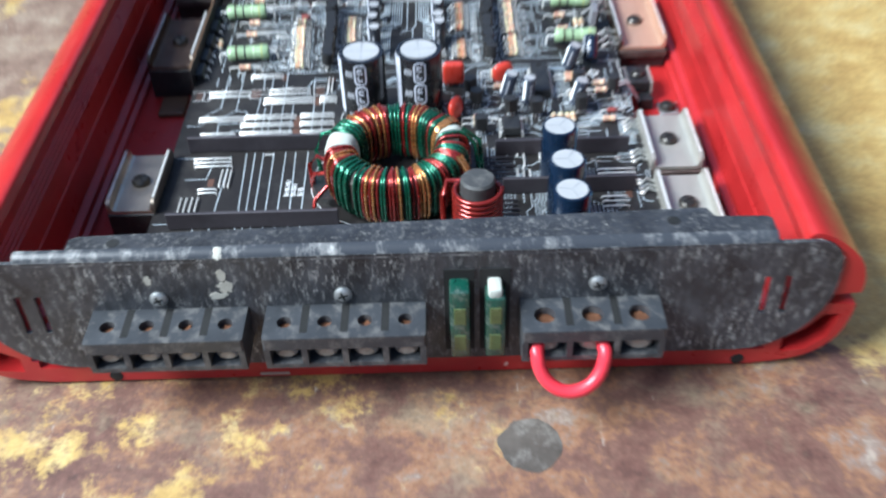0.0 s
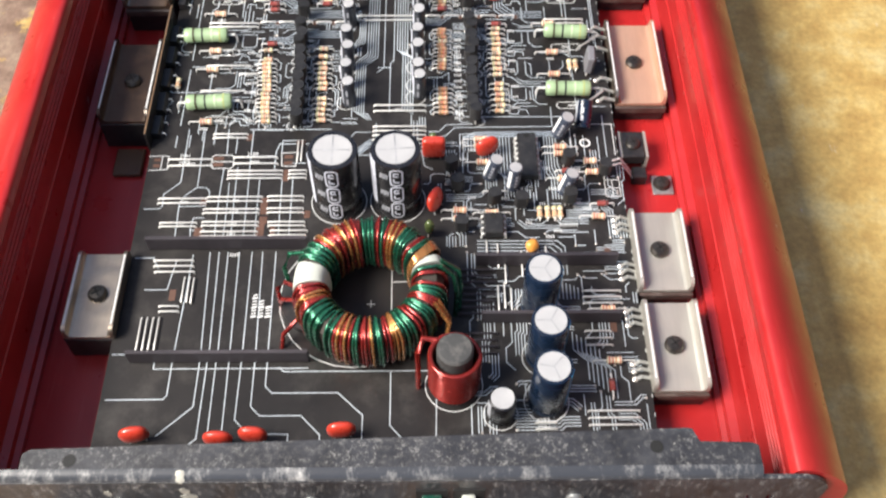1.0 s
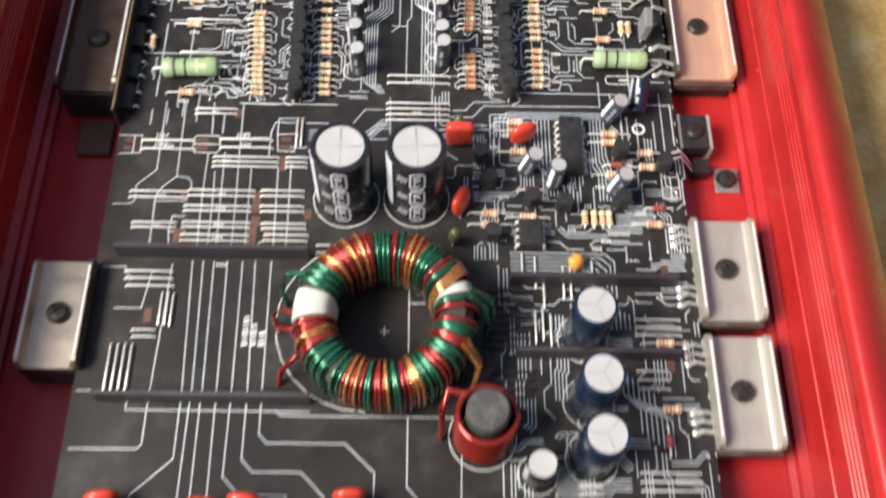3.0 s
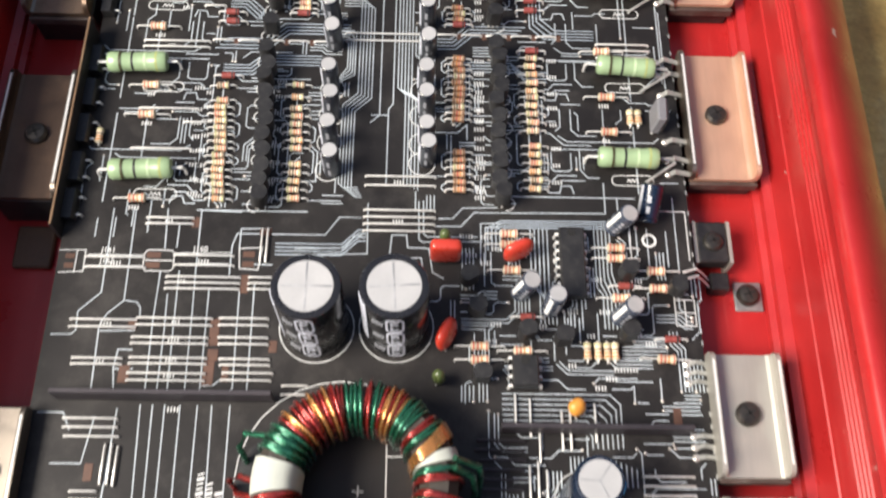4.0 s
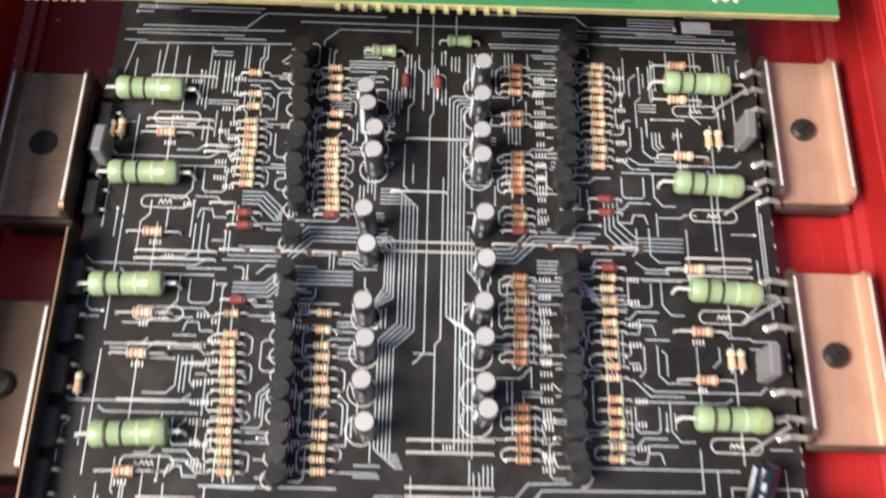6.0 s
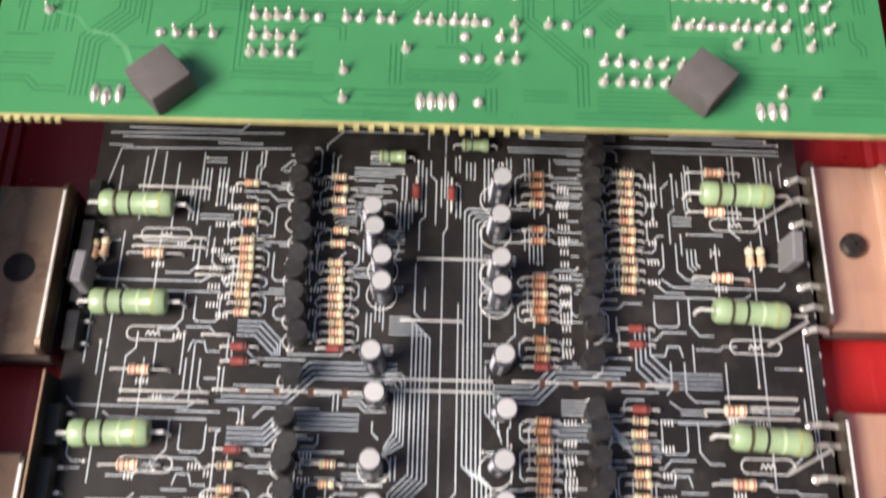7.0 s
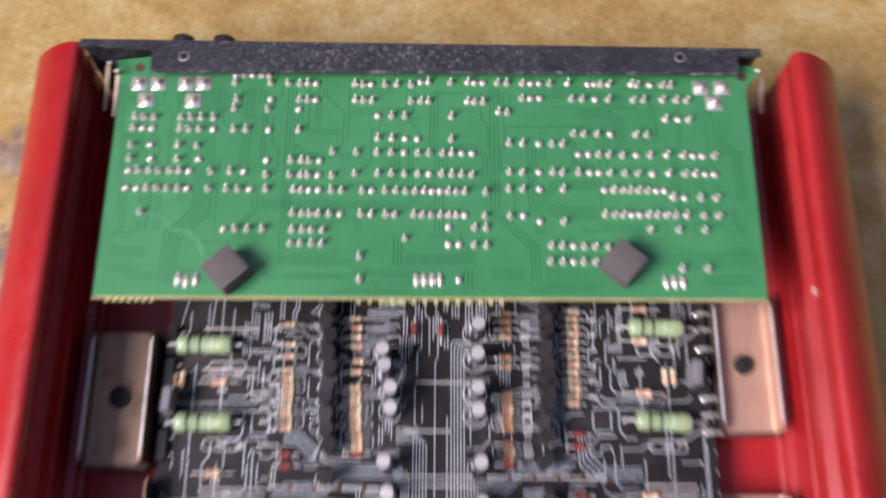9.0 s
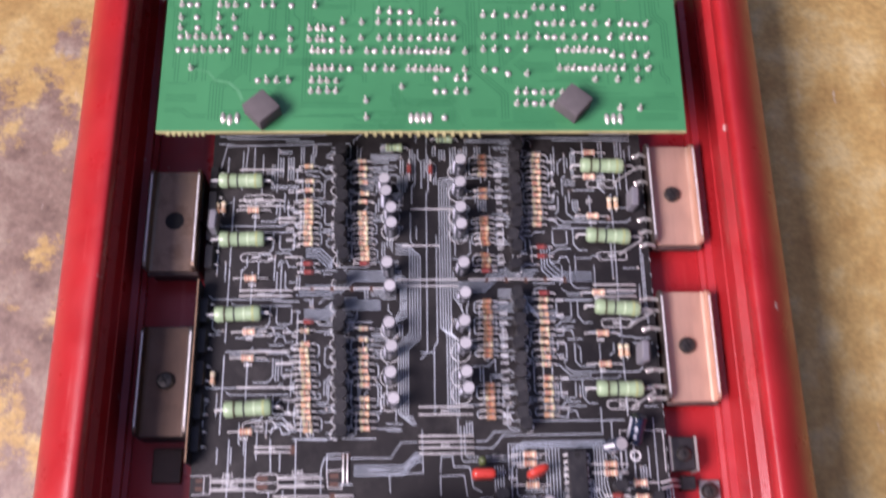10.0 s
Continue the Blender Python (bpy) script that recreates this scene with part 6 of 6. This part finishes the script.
for box4, tries, upright, longest, most in (
        ((-57, -49, 267, 376), 160, 0.9, 22, 3), ((45, 53, 267, 376), 90, 0.9, 16, 1), ((-58, -11, 267, 376), 1100, 0.5, 12, 4), ((7, 54, 267, 376), 1100, 0.5, 12, 4), ((-58, -11, 267, 376), 900, 0.5, 7, 1), ((7, 54, 267, 376), 900, 0.5, 7, 1),
        ((-80, -57, 258, 378), 90, 0.9, 34, 1), ((53, 78, 266, 378), 90, 0.9, 34, 1), ((-80, -57, 258, 378), 130, 0.4, 9, 1), ((53, 78, 266, 378), 120, 0.4, 10, 1),
        ((20, 78, 216, 264), 700, 0.5, 12, 4), ((28, 78, 151, 214), 420, 0.5, 12, 4), ((20, 78, 216, 264), 500, 0.5, 6, 1), ((28, 78, 151, 214), 300, 0.5, 6, 1), ((-78, 76, 377, 398), 160, 0.05, 40, 3), ((-12, 8, 300, 376), 90, 0.8, 14, 3)):
    for k in range(tries):
        lead = lead_line(box4, upright, longest)
        if len(lead) < 2 or math.dist(lead[0], lead[-1]) < 3.6:
            continue
        got = [b for b in (beside(lead, 0.95 * j) for j in range(rng.randint(1, most))) if router.free(b)]
        for b in got:
            tr.append(b)
            ends += [b[0], b[-1]]
        for b in got:
            router.lay(b)
bm = bmesh.new()
strips(bm, tr, 0.25, ZB - 0.01, ZB + 0.05)
tagged(part("track_layer", bm, "trace", board, "pale tinned tracks", smooth=0), kind="stuff")
bm = bmesh.new()
strips(bm, bands, 0.28, ZB - 0.01, ZB + 0.04)
tagged(part("band_layer", bm, "blue_trace", board, "blue-grey bands of broad tracks", smooth=0), kind="stuff")
part("printed_ring", lathe(bmesh.new(), [(1.35, ZB - 0.02), (1.35, ZB + 0.06), (1.95, ZB + 0.06), (1.95, ZB - 0.02)], 24, Matrix.Translation((68.9, 259.4, 0))), "silk", board, "white printed ring")
part("test_pad", box(bmesh.new(), 62.6, 70.2, 384.4, 388.0, ZB - 0.02, ZB + 0.05), "pale_print", board, "pale rectangular bare pad")
# readable reference letters
for word, x, y in (("J161", -71.4, 254.2), ("J162", -71.4, 251.2), ("J160", -48.2, 254.9), ("J41", 57.8, 353.8), ("J233", 45.6, 154.9), ("J234", 45.6, 152.7)):
    cu = bpy.data.curves.new("lettering", "FONT")
    cu.body, cu.size, cu.extrude = word, 2.1 * MM, 0.02 * MM
    cu.materials.append(M["silk"])
    ob = new("lettering", cu)
    ob.parent = board
    ob.matrix_basis = at(x, y - 0.7, ZB + 0.08)

# printed outlines round the parts, and short bars for the lettering
for x, y in ((-64, 354.5), (-64, 331.6), (-62, 303.8), (-60, 270.4), (64, 360.8), (66, 332), (66, 306.4), (66, 277)):
    o = [(x - 4 + 1.6 * math.cos(a) if 90 < math.degrees(a) < 270 else x + 4 + 1.6 * math.cos(a), y + 1.6 * math.sin(a)) for a in (2 * math.pi * k / 16 for k in range(17))]
    silk.append(o)
    silk.append([(x - 1.5 + 0.5 * k, y + (0.5 if k % 2 else -0.5)) for k in range(7)])
for x, y, r in [(-15.6, 234.2, 9.2), (4, 234.6, 9.2), (48.2, 193, 6.6), (48.8, 175.6, 6.6), (48.6, 161, 6.6), (-8.4, 196.4, 24), (21.6, 166.4, 8.5), (35, 157, 5)] + [(-15.4, y, 3.3) for y in (278.5, 287, 295.6, 304, 341.6, 347.2, 353, 358)] + [(9.6, y, 3.5) for y in (281, 287, 296, 304, 340.6, 347, 357, 365.4)]:
    silk.append([(x + r * math.cos(a), y + r * math.sin(a)) for a in (2 * math.pi * k / 28 for k in range(29))])
for m in legs:
    x, y = m.translation.x / MM, m.translation.y / MM
    if y > 266 and abs(x) < 40:
        s = 1 if x > 0 else -1
        silk.append([(x + s * (0.6 + 2.7 * math.cos(a)), y + 2.1 * math.sin(a)) for a in (radians(-80 + 20 * k) for k in range(9))])
silk += [[(74, 236), (79, 236), (79, 243), (74, 243), (74, 236)], [(76.5, 236), (76.5, 243)], [(74, 239.5), (79, 239.5)], [(64, 254), (64, 268), (79, 268), (79, 254)], [(-5, 194.3), (-2.6, 194.3)], [(-3.8, 193.1), (-3.8, 195.5)], [(2.5, 209), (2.7, 184)], [(2.5, 202.4), (9, 202.6)]]
bm = bmesh.new()
strips(bm, silk, 0.22, ZB - 0.01, ZB + 0.06)
tagged(part("outline_print", bm, "silk", board, "white printed part outlines", smooth=0), kind="stuff")
marks = [(-50, y + 0.9) for y in (234, 229.5, 224.5, 220.5, 245)] + [(-67, 234.2), (-67, 224.6), (-67, 250.6), (-45, 251.4), (-55, 262.6), (-60, 352.5), (-60, 365), (-61, 317.7), (4, 263.6), (4, 275.2), (-58, 331), (66, 315.2), (-48, 213), (49, 150.6)]
marks += [(-49.4, 336 + 4.3 * k) for k in range(8)] + [(-48.6, 270 + 4.6 * k) for k in range(8)] + [(25.4, 271 + 3.0 * k) for k in range(14)] + [(25.4, 329 + 3.0 * k) for k in range(14)] + [(-29.2, 270 + 5.2 * k) for k in range(8)] + [(-29.4, 332 + 5.2 * k) for k in range(8)]
marks += [(x - 6.4, y - 0.2) for x, y in spots[::2] if x < 0] + [(x + 6.2, y) for x, y in spots[::2] if x > 0]
marks += [(-64.6, y - 2.1) for y in (349.5, 323.2, 303.4, 294, 268.5)] + [(60, y - 2.1) for y in (347.3, 317.6, 302.4, 291.2)] + [(rng.uniform(20, 74), rng.uniform(218, 262)) for k in range(26)]
bm = bmesh.new()
for x, y in marks:
    n = rng.choice((3, 4, 4))
    for k in range(n):
        w = rng.uniform(0.42, 0.6)
        for yy in rng.choice((((-0.45, 0.45),), ((-0.45, -0.08), (0.1, 0.45)), ((-0.45, 0.45),))):
            strips(bm, [[(x + (k - n / 2) * 0.75, y + yy[0]), (x + (k - n / 2) * 0.75, y + yy[1])]], 0.3, ZB - 0.01, ZB + 0.07)
for k, h in enumerate((9, 7.5, 5)):
    for j in range(int(h / 1.1)):
        strips(bm, [[(-40.6 + 2.2 * k, 190 + j * 1.1), (-39.5 + 2.2 * k, 190.3 + j * 1.1)]], 0.36 if j % 3 else 0.6, ZB - 0.01, ZB + 0.07)
tagged(part("lettering", bm, "silk", board, "white printed lettering", smooth=0), kind="stuff")
# brown flux and bare solder pads round the links
bm = bmesh.new()
for x, y, w, h in ((-60.8, 234.3, 2.2, 3), (-40.6, 232.5, 2.4, 7), (-61.2, 221.6, 2.6, 4.4), (-40.4, 226.6, 2.6, 3), (-58, 253, 3.6, 1.6), (-58, 250.2, 3.6, 1.6), (-34, 253.6, 3, 1.6), (-34, 250.8, 3, 1.6), (-79, 252.4, 2.4, 1.4), (-79, 249.8, 2.4, 1.4), (-41, 222, 2.6, 6), (-34.4, 245.4, 2, 5), (-37, 222, 1.6, 4), (-48.4, 262.4, 2, 3), (-30.2, 260, 3, 2), (-66, 198, 2, 4), (71, 186, 2, 4), (72, 213, 2, 4), (-26, 229, 2, 3), (66, 347, 2, 2), *((-43.4 + 7.1 * k, 319.5, 1.3, 2) for k in range(5)), *((19.6 + 7.1 * k, 322.8, 1.3, 2) for k in range(5))):
    box(bm, x - w / 2, x + w / 2, y - h / 2, y + h / 2, ZB - 0.02, ZB + 0.12, 0.06)
tagged(part("flux_residue", bm, "brown", board, "brown flux stains", smooth=0), kind="stuff")
bm = bmesh.new()
for x, y in ends[::6]:
    r = rng.uniform(0.34, 0.55)
    lathe(bm, [(r, ZB - 0.02), (r * 0.9, ZB + 0.12), (r * 0.4, ZB + 0.28)], 6, Matrix.Translation((x, y, 0)))
tagged(part("solder_layer", bm, "solder", board, "small bright solder points", smooth=50), kind="stuff")

# ---- tracks under the mask of the green board ----
rng = random.Random(5)
router = Router(-98, 94, 364, 444)
runs = [beside([(-78, 371), (-78, 385), (-71, 392), (-71, 431)], -1.1 * k) for k in range(5)]
runs += [beside([(28, 371), (50, 371), (55, 376), (87, 376)], 1.1 * k) for k in range(5)]
runs += [beside([(-52, 395), (-12, 395), (-6, 401), (16, 401)], -1.1 * k) for k in range(3)]
runs += [beside([(-46, 431), (-46, 378), (-30, 378)], 1.1 * k) for k in range(3)]
runs += [beside([(13, 432), (13, 392), (24, 381), (24, 372)], 1.1 * k) for k in range(3)]
runs = [r for r in runs if router.free(r)]
for r in runs:
    router.lay(r)
for box4, tries, upright, longest, most in (((-93, 86, 386, 431), 420, 0.6, 26, 4), ((-93, 86, 370, 386), 90, 0.3, 22, 3), ((-93, 86, 386, 431), 260, 0.5, 10, 2)):
    for k in range(tries):
        lead = lead_line(box4, upright, longest)
        if len(lead) < 2 or math.dist(lead[0], lead[-1]) < 5:
            continue
        got = [b for b in (beside(lead, 1.1 * j) for j in range(rng.randint(1, most))) if router.free(b)]
        runs += got
        for b in got:
            router.lay(b)
bm = bmesh.new()
strips(bm, runs, 0.34, GZ - 0.01, GZ + 0.02)
tagged(part("track_layer", bm, "green_line", green, "dark green tracks under the mask", smooth=0), kind="stuff")

# pale dried residue that ran from a joint
bm = bmesh.new()
run = [(-84, 391), (-79, 389.6), (-76.5, 386.4), (-71.5, 385.4), (-68.4, 382.6), (-66.8, 379)]
for k, (a, b) in enumerate(zip(run, run[1:])):
    strips(bm, [[a, b]], 0.5 + 0.18 * k, GZ - 0.01, GZ + 0.04 + 0.012 * k)
part("flux_residue", bm, "residue", green, "pale dried flux residue", smooth=0)
